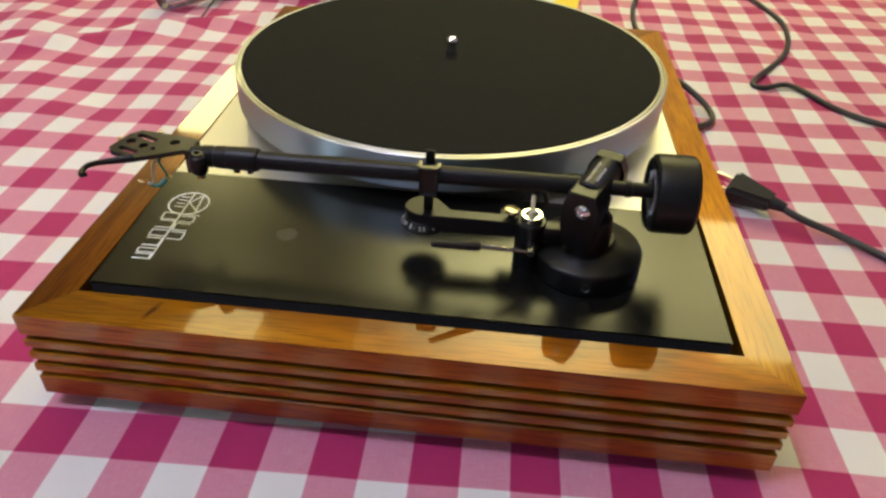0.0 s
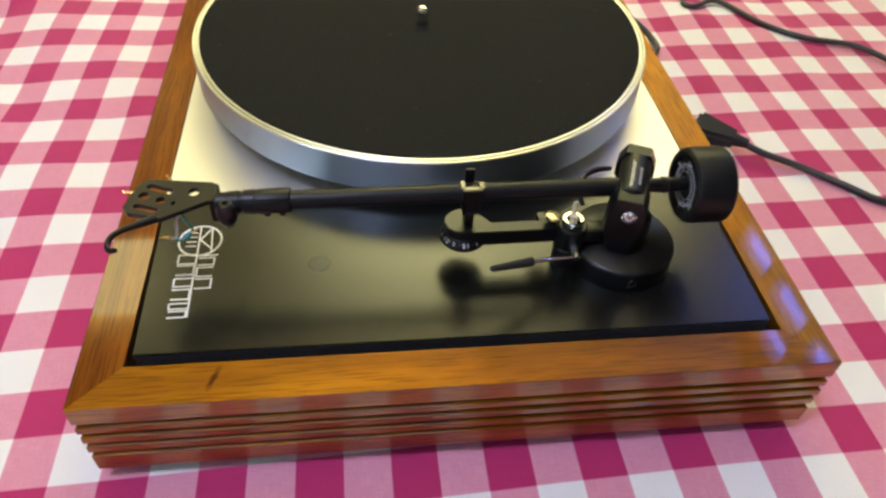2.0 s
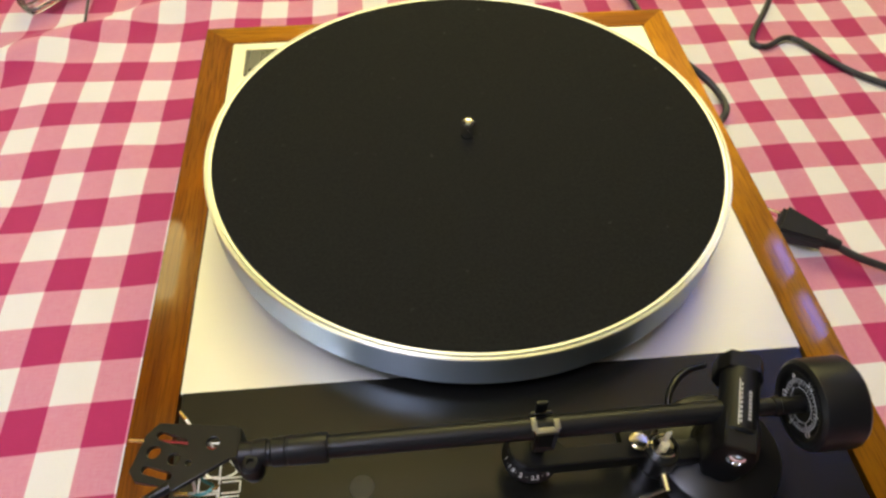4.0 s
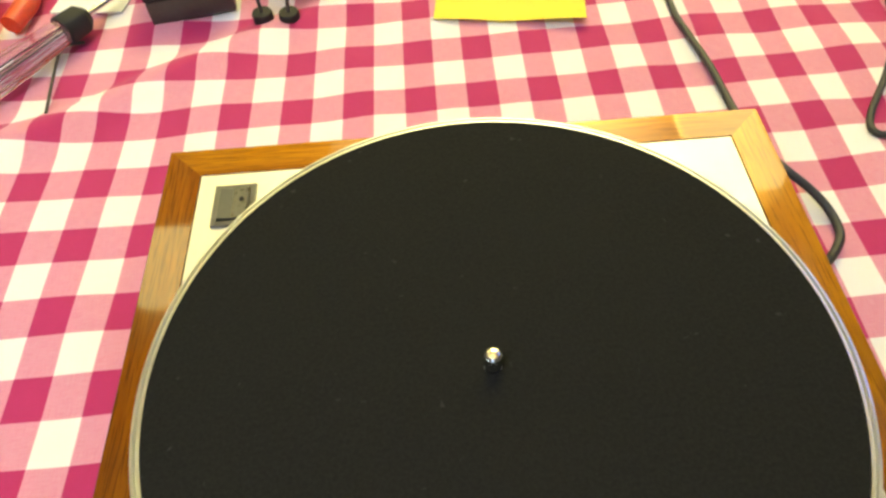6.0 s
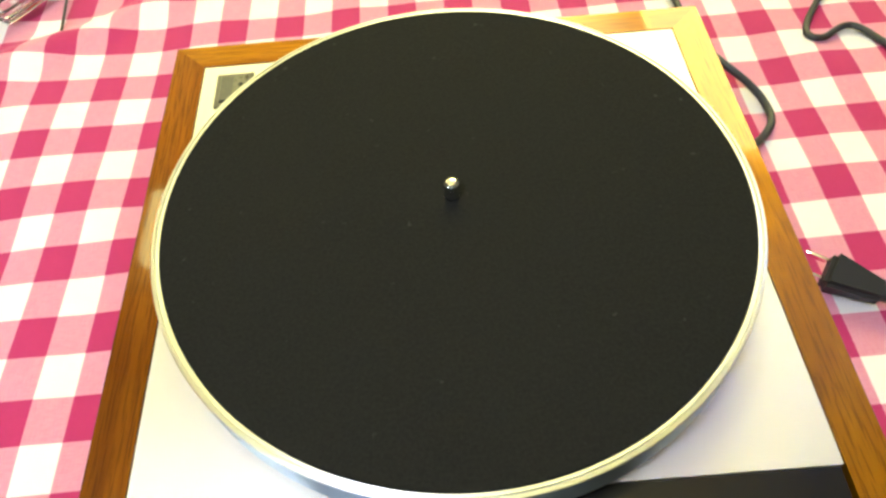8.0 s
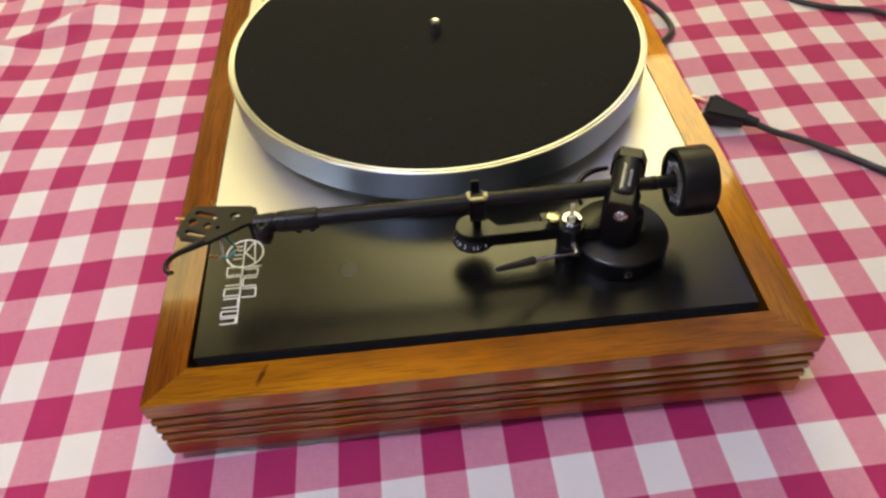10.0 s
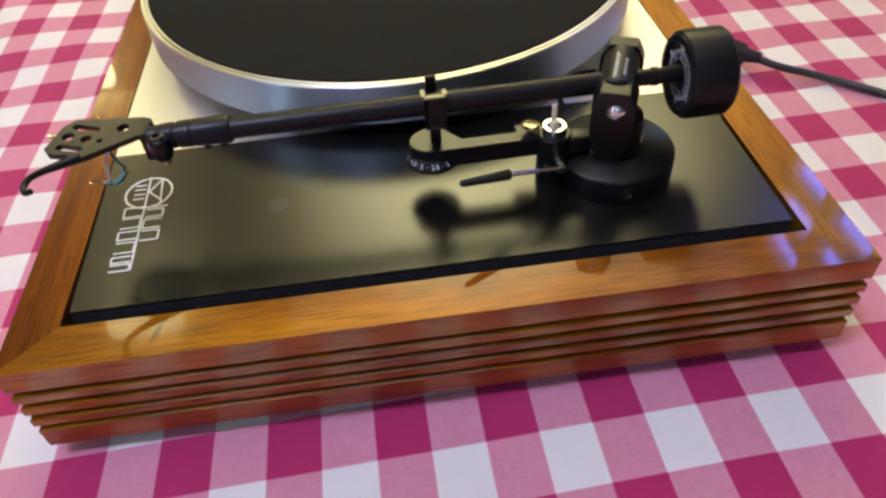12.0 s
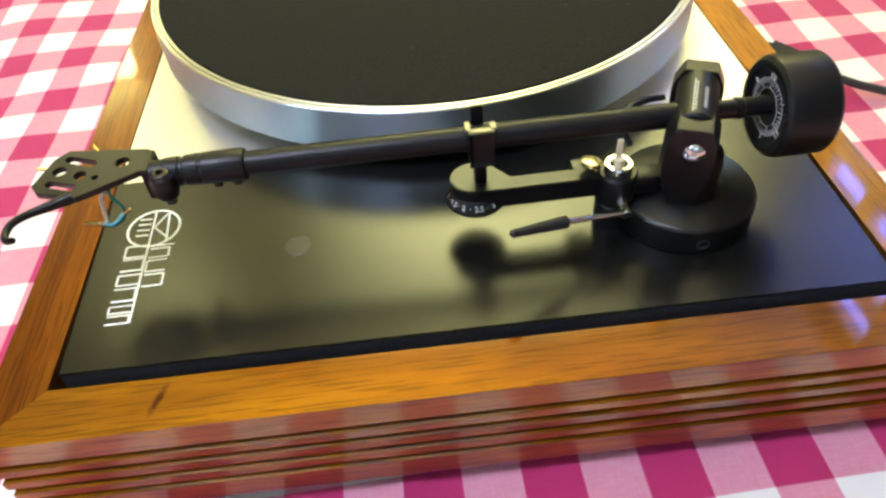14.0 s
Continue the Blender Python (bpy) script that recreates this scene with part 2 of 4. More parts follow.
def smooth_line(points, steps=8):
    pts = [Vector(p) for p in points]
    pts = [pts[0] * 2 - pts[1]] + pts + [pts[-1] * 2 - pts[-2]]
    out = []
    for p0, p1, p2, p3 in zip(pts, pts[1:], pts[2:], pts[3:]):
        for i in range(steps):
            t = i / steps
            out.append(0.5 * (2 * p1 + (p2 - p0) * t + (2 * p0 - 5 * p1 + 4 * p2 - p3) * t * t + (3 * p1 - p0 - 3 * p2 + p3) * t ** 3))
    return out + [pts[-2]]


def tube(points, radius, seg=20, steps=8):
    """A round cord along a smooth line; radius is a number or one per given point."""
    line = smooth_line(points, steps)
    n = len(points) - 1
    bm = bmesh.new()
    rings = []
    side = None
    for i, p in enumerate(line):
        d = (line[min(i + 1, len(line) - 1)] - line[max(i - 1, 0)]).normalized()
        if side is None:
            side = d.orthogonal().normalized()
        side = (side - d * side.dot(d)).normalized()
        up = d.cross(side)
        u = i / steps
        if isinstance(radius, (int, float)):
            r = radius
        else:
            k = min(int(u), n - 1)
            r = radius[k] * (1 - (u - k)) + radius[k + 1] * (u - k)
        rings.append([bm.verts.new(p + side * (r * math.cos(a)) + up * (r * math.sin(a))) for a in (2 * math.pi * j / seg for j in range(seg))])
    for a, b in zip(rings, rings[1:]):
        for j in range(seg):
            bm.faces.new((a[j], a[(j + 1) % seg], b[(j + 1) % seg], b[j]))
    bm.faces.new(rings[0]), bm.faces.new(rings[-1][::-1])
    return bm


def slab(outline, z0, z1, bevel=0.0):
    """A plate of the given outline (x, y), from z0 up to z1."""
    bm = bmesh.new()
    low = [bm.verts.new((x, y, z0)) for x, y in outline]
    f = bm.faces.new(low)
    top = bmesh.ops.extrude_face_region(bm, geom=[f])["geom"]
    for v in top:
        if isinstance(v, bmesh.types.BMVert):
            v.co.z = z1
    bmesh.ops.recalc_face_normals(bm, faces=bm.faces)
    if bevel:
        bmesh.ops.bevel(bm, geom=bm.edges[:], offset=bevel, segments=2, affect="EDGES")
    return bm


def holed(name, outline, holes, z0, z1, material, parent, label=""):
    """A flat plate with holes through it, filled from a 2D curve."""
    cu = bpy.data.curves.new(name, "CURVE")
    cu.dimensions, cu.fill_mode, cu.extrude, cu.bevel_depth, cu.bevel_resolution = "2D", "BOTH", (z1 - z0) / 2 - 0.0002, 0.0002, 1
    for ring in (outline, *holes):
        s = cu.splines.new("POLY")
        s.points.add(len(ring) - 1)
        for p, (x, y) in zip(s.points, ring):
            p.co = (x, y, 0, 1)
        s.use_cyclic_u = True
    tmp = new("tmp", cu)
    mesh = bpy.data.meshes.new_from_object(tmp.evaluated_get(bpy.context.evaluated_depsgraph_get()))
    bpy.data.objects.remove(tmp)
    bm = bmesh.new()
    bm.from_mesh(mesh)
    bpy.data.meshes.remove(mesh)
    return part(name, moved(bm, Matrix.Translation((0, 0, (z0 + z1) / 2))), material, parent, label)


def hull(points, bevel=0.0004):
    """A convex block over points that are given for one side of the plane x = 0."""
    bm = bmesh.new()
    for x, y, z in points:
        bm.verts.new((x, y, z)), bm.verts.new((-x, y, z))
    bmesh.ops.convex_hull(bm, input=bm.verts[:])
    bmesh.ops.dissolve_limit(bm, angle_limit=0.02, verts=bm.verts[:], edges=bm.edges[:])
    bmesh.ops.bevel(bm, geom=bm.edges[:], offset=bevel, segments=2, affect="EDGES")
    return bm


def circle(cx, cy, r, n=24):
    return [(cx + r * math.cos(2 * math.pi * i / n), cy + r * math.sin(2 * math.pi * i / n)) for i in range(n)]


def lettering(text, size, m, material, parent, name="numeral", depth=0.00008):
    cu = bpy.data.curves.new(name, "FONT")
    cu.body, cu.size, cu.align_x, cu.align_y, cu.extrude = text, size, "CENTER", "CENTER", depth
    cu.resolution_u = 3
    tmp = new("tmp", cu)
    mesh = bpy.data.meshes.new_from_object(tmp.evaluated_get(bpy.context.evaluated_depsgraph_get()))
    bpy.data.objects.remove(tmp)
    bm = bmesh.new()
    bm.from_mesh(mesh)
    bpy.data.meshes.remove(mesh)
    return part(name, moved(bm, m), material, parent, smooth=0)


# ---- the room and the table ----
X0, X1, Y0, Y1, ZF, ZC = -1.9, 1.15, -1.8, 2.7, -0.76, 1.62


def wall_with_opening(name, axis, at, a0, a1, opening, outward):
    """A wall 0.12 m thick across x or y, with a rectangular hole (a, a, z, z) or none."""
    t0, t1 = (at, at + 0.12 * outward) if outward > 0 else (at - 0.12, at)
    pieces = []

    def piece(b0, b1, z0, z1):
        pieces.append(box(t0, b0, z0, t1, b1, z1) if axis == "x" else box(b0, t0, z0, b1, t1, z1))

    if opening:
        o0, o1, z0, z1 = opening
        piece(a0, o0, ZF, ZC), piece(o1, a1, ZF, ZC), piece(o0, o1, ZF, z0), piece(o0, o1, z1, ZC)
    else:
        piece(a0, a1, ZF, ZC)
    single(name, joined(*pieces), WALL, "plain brown plastered wall", "wall", kind="structure", smooth=0)


wall_with_opening("wall_north", "y", Y1, X0 - 0.12, X1 + 0.12, None, 1)
wall_with_opening("wall_south", "y", Y0, X0 - 0.12, X1 + 0.12, (-0.95, 0.25, 0.55, 1.45), -1)
wall_with_opening("wall_west", "x", X0, Y0, Y1, None, -1)
wall_with_opening("wall_east", "x", X1, Y0, Y1, (0.48, 1.17, 1.00, 1.59), 1)
single("floor", box(X0 - 0.12, Y0 - 0.12, ZF - 0.1, X1 + 0.12, Y1 + 0.12, ZF), FLOOR, "pale grey smooth floor", "floor", kind="structure", smooth=0)
single("ceiling", box(X0 - 0.12, Y0 - 0.12, ZC, X1 + 0.12, Y1 + 0.12, ZC + 0.1), CEIL, "cream painted ceiling", "ceiling", kind="structure", smooth=0)


def unseen_ceiling_lamp(x, y, half, power, color):
    w, d = half
    tone = "warm" if color == WARM else "cool white"
    shape = "round" if w == d else "long"
    if w > 0.3:
        shape = "large square"
    lamp = thing("unseen_ceiling_lamp", (x, y, ZC), "%s white ceiling lamp with a %s glowing diffuser" % (shape, tone), "lamp", "ceiling lamps")
    part("base_plate", box(x - w * 0.5, y - d * 0.5, ZC - 0.03, x + w * 0.5, y + d * 0.5, ZC - 0.0005, 0.003), CEIL, lamp)
    if w == d:
        bowl = moved(lathe([(0, -0.03), (w * 0.94, -0.03), (w, -0.045), (w, -0.08), (w * 0.8, -0.115), (0, -0.13)], 48), Matrix.Translation((x, y, ZC)))
    else:
        bowl = box(x - w, y - d, ZC - 0.10, x + w, y + d, ZC - 0.0302, 0.015)
    part("diffuser", bowl, glow("lit_diffuser", color, power, w > 0.3), lamp)


for (x, y), half, power, color in LAMPS:
    unseen_ceiling_lamp(x, y, half, power, color)



def wall_lamp(x, z, w, h):
    lamp = thing("wall_lamp", (x, Y1, z), "white wall lamp with a warm glowing shade", "lamp")
    part("back_plate", box(x - w * 0.6, Y1 - 0.02, z - h * 0.6, x + w * 0.6, Y1 - 0.0005, z + h * 0.6, 0.003), CEIL, lamp)
    part("shade", box(x - w, Y1 - 0.11, z - h, x + w, Y1 - 0.0202, z + h, 0.02), glow("lit_shade", WARM, 10.0), lamp)


wall_lamp(-1.42, 1.37, 0.17, 0.17)

SKY_BLUE = glow("dusk_sky", (0.18, 0.25, 0.95), 7.0)
PALE_BLUE = glow("pale_dusk_sky", (0.45, 0.72, 1.0), 2.2)


def window(name, y0, y1, z0, z1, bars, posts):
    """A framed pane in the east wall with the blue sky behind it."""
    w = thing(name, (X1, (y0 + y1) / 2, z0), "white framed window with blue evening light", "window", kind="structure")
    part("window_frame", joined(box(X1 + 0.03, y0, z0, X1 + 0.07, y0 + 0.03, z1), box(X1 + 0.03, y1 - 0.03, z0, X1 + 0.07, y1, z1), box(X1 + 0.031, y0 + 0.03, z0, X1 + 0.069, y1 - 0.03, z0 + 0.03), box(X1 + 0.031, y0 + 0.03, z1 - 0.03, X1 + 0.069, y1 - 0.03, z1)), CEIL, w, smooth=0)
    for i in range(bars):
        z = z0 + (z1 - z0) * (i + 1) / (bars + 1)
        part("glazing_bar", box(X1 + 0.033, y0 + 0.03, z - 0.030, X1 + 0.067, y1 - 0.03, z + 0.030), CEIL, w)
    for i in range(posts):
        y = y0 + (y1 - y0) * (i + 1) / (posts + 1)
        part("mullion", box(X1 + 0.030, y - 0.028, z0 + 0.03, X1 + 0.070, y + 0.028, z1 - 0.03), CEIL, w)
    part("sky_pane", box(X1 + 0.074, y0 + 0.002, z0 + 0.002, X1 + 0.080, y1 - 0.002, z1 - 0.002), SKY_BLUE, w)


window("window_1", 0.48, 1.17, 1.00, 1.59, 3, 2)
single("window_2", box(X1 - 0.012, 1.17, ZF + 0.05, X1 - 0.001, 1.24, 0.5, 0.002), PALE_BLUE, "narrow light blue window strip in the wall", "window", kind="structure")

single("window_4", box(X0 + 0.001, -1.30, 0.50, X0 + 0.012, -1.26, 1.45, 0.002), glow("bright_day_strip", (0.80, 0.88, 1.0), 45.0), "narrow bright window strip in the wall", "window", kind="structure")

# unseen south window, added as weak cool fill for the platter rim
COOL_FILL = glow("cool_fill_glow", (0.55, 0.70, 1.0), 0.3)


def south_fill_window(x0, x1, z0, z1):
    w = thing("fill_window", ((x0 + x1) / 2, Y0, z0), "unseen white framed window with a cool glow, added as fill", "window", kind="structure")
    y0, y1 = Y0 - 0.075, Y0 - 0.035
    part("window_frame", joined(box(x0, y0, z0, x0 + 0.04, y1, z1), box(x1 - 0.04, y0, z0, x1, y1, z1), box(x0 + 0.04, y0 + 0.001, z0, x1 - 0.04, y1 - 0.001, z0 + 0.04), box(x0 + 0.04, y0 + 0.001, z1 - 0.04, x1 - 0.04, y1 - 0.001, z1)), CEIL, w, smooth=0)
    part("mullion", box((x0 + x1) / 2 - 0.025, y0 + 0.002, z0 + 0.04, (x0 + x1) / 2 + 0.025, y1 - 0.002, z1 - 0.04), CEIL, w)
    part("sky_pane", box(x0 + 0.002, Y0 - 0.090, z0 + 0.002, x1 - 0.002, Y0 - 0.082, z1 - 0.002), COOL_FILL, w)


south_fill_window(-0.95, 0.25, 0.55, 1.45)

TX0, TX1, TY0, TY1 = -0.95, 0.60, -0.75, 0.95


def table():
    t = thing("table", (0, 0.1, ZF), "wooden table under a pink gingham tablecloth", "table")
    part("tabletop", box(TX0 + 0.004, TY0 + 0.004, -0.036, TX1 - 0.004, TY1 - 0.004, -0.008, 0.003), TABLE_WOOD, t)
    for x in (TX0 + 0.06, TX1 - 0.06):
        for y in (TY0 + 0.06, TY1 - 0.06):
            part("leg", box(x - 0.03, y - 0.03, ZF, x + 0.03, y + 0.03, -0.036, 0.003), TABLE_WOOD, t)


table()

def cloth_height(x, y):
    """Small waves of the cotton; flat where the turntable's feet press on it."""
    far = max(0.0, min(1.0, (y + 0.1) / 0.4))
    n = noise.noise(Vector((x * 7, y * 5, 0.3))) * 0.0016 + noise.noise(Vector((x * 21 + y * 6, y * 13, 4.1))) * (0.0010 + 0.0022 * far)
    bend = y - 0.325 - 0.61 * (x + 0.308)
    fold = (math.exp(-(bend / 0.022) ** 2) * 0.008 - math.exp(-((bend - 0.04) / 0.022) ** 2) * 0.004) * max(0.0, min(1.0, (0.0 - x) * 6))
    fold += 0.0030 * math.sin(x * 38 + y * 25 + 3 * noise.noise(Vector((x * 4, y * 4, 7)))) * far * max(0.0, min(1.0, (-0.1 - x) * 5))
    d = max(abs(x) / 0.19, abs(y) / 0.235)
    free = max(0.0, min(1.0, (d - 0.9) * 4))
    return max((n + fold) * free - 0.0012, -0.0045)


# how the woven stripes lie on the table: offset, two slopes, then the slight pull of the cotton
WARP, WEFT = (0.6049, 12.6773, 0.0835, 0.0668, 0.0747, -0.0658, 0.1020, 0.0270, -0.0573, 0.0060), (9.7824, -0.3009, 10.8886, 0.0121, 0.0611, 0.0742, 0.0343, -0.0511, -0.0169, -0.0911)


def weave(x, y, c):
    """The count of stripes at a place on the table."""
    u, v = x / 0.3, y / 0.3
    p, q = max(-1.15, min(1.3, u)), max(-1.0, min(1.45, v))
    pull = (p * p, p * q, q * q, p ** 3, p * p * q, p * q * q, q ** 3)
    return c[0] + c[1] * u + c[2] * v + sum(a * b for a, b in zip(c[3:], pull))


def tablecloth():
    bm = bmesh.new()
    uv = bm.loops.layers.uv.new("weave")
    drop = 0.22
    xs = [TX0 - 0.004] * 5 + list(np.linspace(TX0, TX1, 230)) + [TX1 + 0.004] * 5
    dx = [drop * (5 - i) / 5 for i in range(5)] + [0] * 230 + [drop * (i + 1) / 5 for i in range(5)]
    ys = [TY0 - 0.004] * 5 + list(np.linspace(TY0, TY1, 230)) + [TY1 + 0.004] * 5
    dy = [drop * (5 - i) / 5 for i in range(5)] + [0] * 230 + [drop * (i + 1) / 5 for i in range(5)]
    grid, coords = [], {}
    for x, ox in zip(xs, dx):
        row = []
        for y, oy in zip(ys, dy):
            z = cloth_height(x, y) if not (ox or oy) else -max(ox, oy) - 0.004
            wave = 0.012 * math.sin(y * 21) * ox / drop
            v = bm.verts.new((x + wave + 0.0, y + 0.012 * math.sin(x * 19) * oy / drop, z))
            sx = x + (ox if x > 0 else -ox)
            sy = y + (oy if y > 0 else -oy)
            w = Vector((x * 3.1, y * 3.1, 9))
            u1 = weave(sx, sy, WARP) + 0.05 * noise.noise(w)
            v1 = weave(sx, sy, WEFT) + 0.05 * noise.noise(w + Vector((5, 3, 1)))
            coords[v] = (u1, v1)
            row.append(v)
        grid.append(row)
    for a, b in zip(grid, grid[1:]):
        for i in range(len(a) - 1):
            f = bm.faces.new((a[i], b[i], b[i + 1], a[i + 1]))
            for loop in f.loops:
                loop[uv].uv = coords[loop.vert]
    return tagged(part("tablecloth", bm, CLOTH, None, "", 60), "pink and white gingham cotton tablecloth, slightly rumpled, on a table", "tablecloth")


tablecloth()

# ---- the turntable ----
H, PW, PL = 0.058, 0.178, 0.2225
RAIL = 0.021
BOTTOM = 0.0052
IW, IY0, IY1 = PW - RAIL, -PL + RAIL + 0.0005, PL - RAIL + 0.001
PLATE_Y = -0.0906
BOARD_TOP = 0.0610
SWITCH = (-0.1336, 0.1772)
AXIS = Vector((0.0, 0.0465, 0.0))
# the player stands on its feet, a hair askew on the table
STAND = Matrix.Translation((0, AXIS.y, 0.003)) @ Matrix.Rotation(radians(0.34), 4, "Z") @ Matrix.Translation((0, -AXIS.y, 0))
# the old plinth has racked a little out of square
RACK = Matrix(((1, 0, 0, 0.0005), (-0.009, 1, 0, 0), (0, 0, 1, 0), (0, 0, 0, 1)))


def rail_profile():
    """Offsets inward and heights of a rail: a band, three beads between four grooves, and a lower band."""
    p = [(RAIL, H), (0.0002, H), (0.0, H - 0.0002)]
    for z in (0.0440, 0.0360, 0.0278, 0.0196):
        p += [(0.0, z + 0.0020), (0.0005, z + 0.0014), (0.0028, z + 0.0010), (0.0028, z - 0.0010), (0.0008, z - 0.0014), (0.0, z - 0.0022)]
    return p + [(0.0, BOTTOM + 0.0008), (0.0008, BOTTOM), (RAIL, BOTTOM)]


def plinth_rail(half, reach, turn, material, parent):
    """One mitred side of the plinth: half its length, its outer face's distance, degrees round z."""
    bm = bmesh.new()
    prof = rail_profile()
    ends = []
    for s in (-1, 1):
        ends.append([bm.verts.new((s * (half - d), -(reach - d), z)) for d, z in prof])
    n = len(prof)
    for i in range(n):
        j = (i + 1) % n
        bm.faces.new((ends[0][i], ends[0][j], ends[1][j], ends[1][i]))
    bm.faces.new(ends[0]), bm.faces.new(ends[1][::-1])
    return part("rail", moved(bm, RACK @ Matrix.Rotation(radians(turn), 4, "Z")), material, parent, smooth=10)


def turntable():
    t = thing("turntable", (0, 0, 0), "record player with fluted teak plinth and aluminium platter on gingham", "turntable")
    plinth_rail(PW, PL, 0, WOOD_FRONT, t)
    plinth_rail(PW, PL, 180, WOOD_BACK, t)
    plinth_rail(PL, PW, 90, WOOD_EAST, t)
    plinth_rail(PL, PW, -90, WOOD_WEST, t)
    part("base_panel", moved(box(-PW + 0.005, -PL + 0.005, 0.0042, PW - 0.005, PL - 0.005, 0.0105), RACK), RAW_EDGE, t, "black base panel")
    for x in (-0.145, 0.145):
        for y in (-0.19, 0.19):
            part("foot", moved(lathe([(0, -0.0046), (0.013, -0.0046), (0.015, -0.003), (0.0125, 0.0065), (0, 0.0065)], 32), Matrix.Translation((x, y, 0))), RUBBER, t)
    part("top_plate", moved(slab([(-IW + 0.0004, PLATE_Y), (IW - 0.0004, PLATE_Y), (IW - 0.0004, IY1 - 0.0004), (-IW + 0.0004, IY1 - 0.0004)], H - 0.0040, H - 0.0006, 0.0003), RACK), STEEL, t, "brushed stainless steel top plate")
    board = part("armboard", moved(slab([(-0.1530, -0.1975), (0.1520, -0.1975), (0.1530, PLATE_Y - 0.0016), (-0.1545, PLATE_Y - 0.0016)], BOARD_TOP - 0.0012, BOARD_TOP, 0.0004), RACK), BOARD, t, "satin black armboard with a white emblem")
    part("armboard_edge", moved(slab([(-0.1527, -0.1974), (0.1517, -0.1974), (0.1524, PLATE_Y - 0.002), (-0.1539, PLATE_Y - 0.002)], BOARD_TOP - 0.014, BOARD_TOP - 0.0012), RACK), RAW_EDGE, t)
    part("chassis", moved(box(-IW + 0.001, IY0 + 0.001, 0.0105, IW - 0.001, IY1 - 0.001, 0.036), RACK), RUBBER, t, "dark inside of the plinth")
    # platter
    m = Matrix.Translation(AXIS)
    zt, zb = 0.0915, 0.0695
    platter = part("platter", moved(lathe([(0.0, zt - 0.001), (0.1468, zt - 0.001), (0.1470, zt), (0.1483, zt), (0.1484, zt - 0.0022), (0.1494, zt - 0.0022), (0.1495, zt), (0.1507, zt - 0.0002), (0.1512, zt - 0.0009), (0.1512, zb + 0.0008), (0.1504, zb), (0.138, zb), (0.138, zb + 0.006), (0, zb + 0.006)], 160), m), ALLOY, t, "turned aluminium platter")
    platter.data.materials.append(ALLOY_SIDE)
    for face in platter.data.polygons:
        if abs(face.normal.z) < 0.3 and math.hypot(face.center.x, face.center.y - AXIS.y) > 0.1509:
            face.material_index = 1
    part("sub_platter", moved(lathe([(0.0, 0.058), (0.075, 0.058), (0.082, 0.060), (0.082, zb + 0.006), (0, zb + 0.006)], 64), m), RUBBER, t)
    part("felt_mat", moved(lathe([(0.0037, zt - 0.0008), (0.1464, zt - 0.0008), (0.1467, zt + 0.0002), (0.1463, zt + 0.0007), (0.0038, zt + 0.0007), (0.0037, zt + 0.0002)], 128), m), FELT, platter, "black felt mat")
    part("spindle", moved(lathe([(0.0036, zt - 0.001), (0.0034, 0.0985), (0.0040, 0.0997), (0.0042, 0.1010), (0.0038, 0.1024), (0.0027, 0.1036), (0.0014, 0.1041), (0, 0.1042)], 32), m), CHROME, platter, "chrome spindle")
    # rocker switch
    s = part("switch", holed_switch(), SWITCH_GREY, t, "grey plastic power switch")
    x, y = SWITCH
    half = [(-0.0086, -0.0113), (0.0002, -0.0113), (0.0002, 0.0113), (-0.0086, 0.0113)]
    part("rocker", moved(slab(half, -0.001, 0.0024, 0.0005), Matrix.Translation((x, y, H - 0.0004)) @ pose(0, 0, 0, 0, 9, 0)), GREY_PLASTIC, s, "dark pressed half of the rocker")
    part("rocker", moved(slab([(-px, py) for px, py in half], -0.001, 0.0026, 0.0005), Matrix.Translation((x, y, H + 0.0002)) @ pose(0, 0, 0, 0, -7, 0)), BROWN_PLASTIC, s, "raised half of the rocker")
    part("pilot_light", moved(lathe([(0, 0), (0.0015, 0), (0.0012, 0.0008), (0, 0.001)], 16), Matrix.Translation((x + 0.0050, y + 0.0015, H + 0.0037))), RUBBER, s)
    # hinges of the missing lid on the back of the plinth
    for y in (-0.161, 0.178):
        hinge = part("hinge", box(PW - 0.0005, y - 0.026, 0.030, PW + 0.0012, y + 0.012, 0.0505, 0.0004), RUBBER, t, "black lid hinge")
        for dy in (-0.0225, -0.0030, 0.0070):
            part("knuckle", rod((PW + 0.0018, y + dy - 0.0022, 0.0500), (PW + 0.0018, y + dy + 0.0022, 0.0500), 0.0027), RUBBER, hinge)
    emblem(board)
    t.matrix_basis = STAND @ t.matrix_basis
    return t


def holed_switch():
    x, y = SWITCH
    w, d, z = 0.0120, 0.0150, H - 0.0012
    u, v = w - 0.0032, d - 0.0034
    outer = box(x - w, y - d, z, x + w, y + d, z + 0.0012, 0.0005)
    lips = [box(x - w, y - d, z, x - u, y + d, z + 0.0026, 0.0006), box(x + u, y - d, z, x + w, y + d, z + 0.0026, 0.0006),
            box(x - u - 0.0003, y - d + 0.0001, z, x + u + 0.0003, y - v, z + 0.00255, 0.0006), box(x - u - 0.0003, y + v, z, x + u + 0.0003, y + d - 0.0001, z + 0.00255, 0.0006)]
    return joined(outer, *lips)


def stroke(x0, y0, x1, y1, w):
    d = (Vector((x1, y1)) - Vector((x0, y0))).normalized() * (w / 2)
    n = Vector((-d.y, d.x))
    return slab([(x0 + n.x, y0 + n.y), (x0 - n.x, y0 - n.y), (x1 - n.x, y1 - n.y), (x1 + n.x, y1 + n.y)], BOARD_TOP - 0.0001, BOARD_TOP + 0.00010)


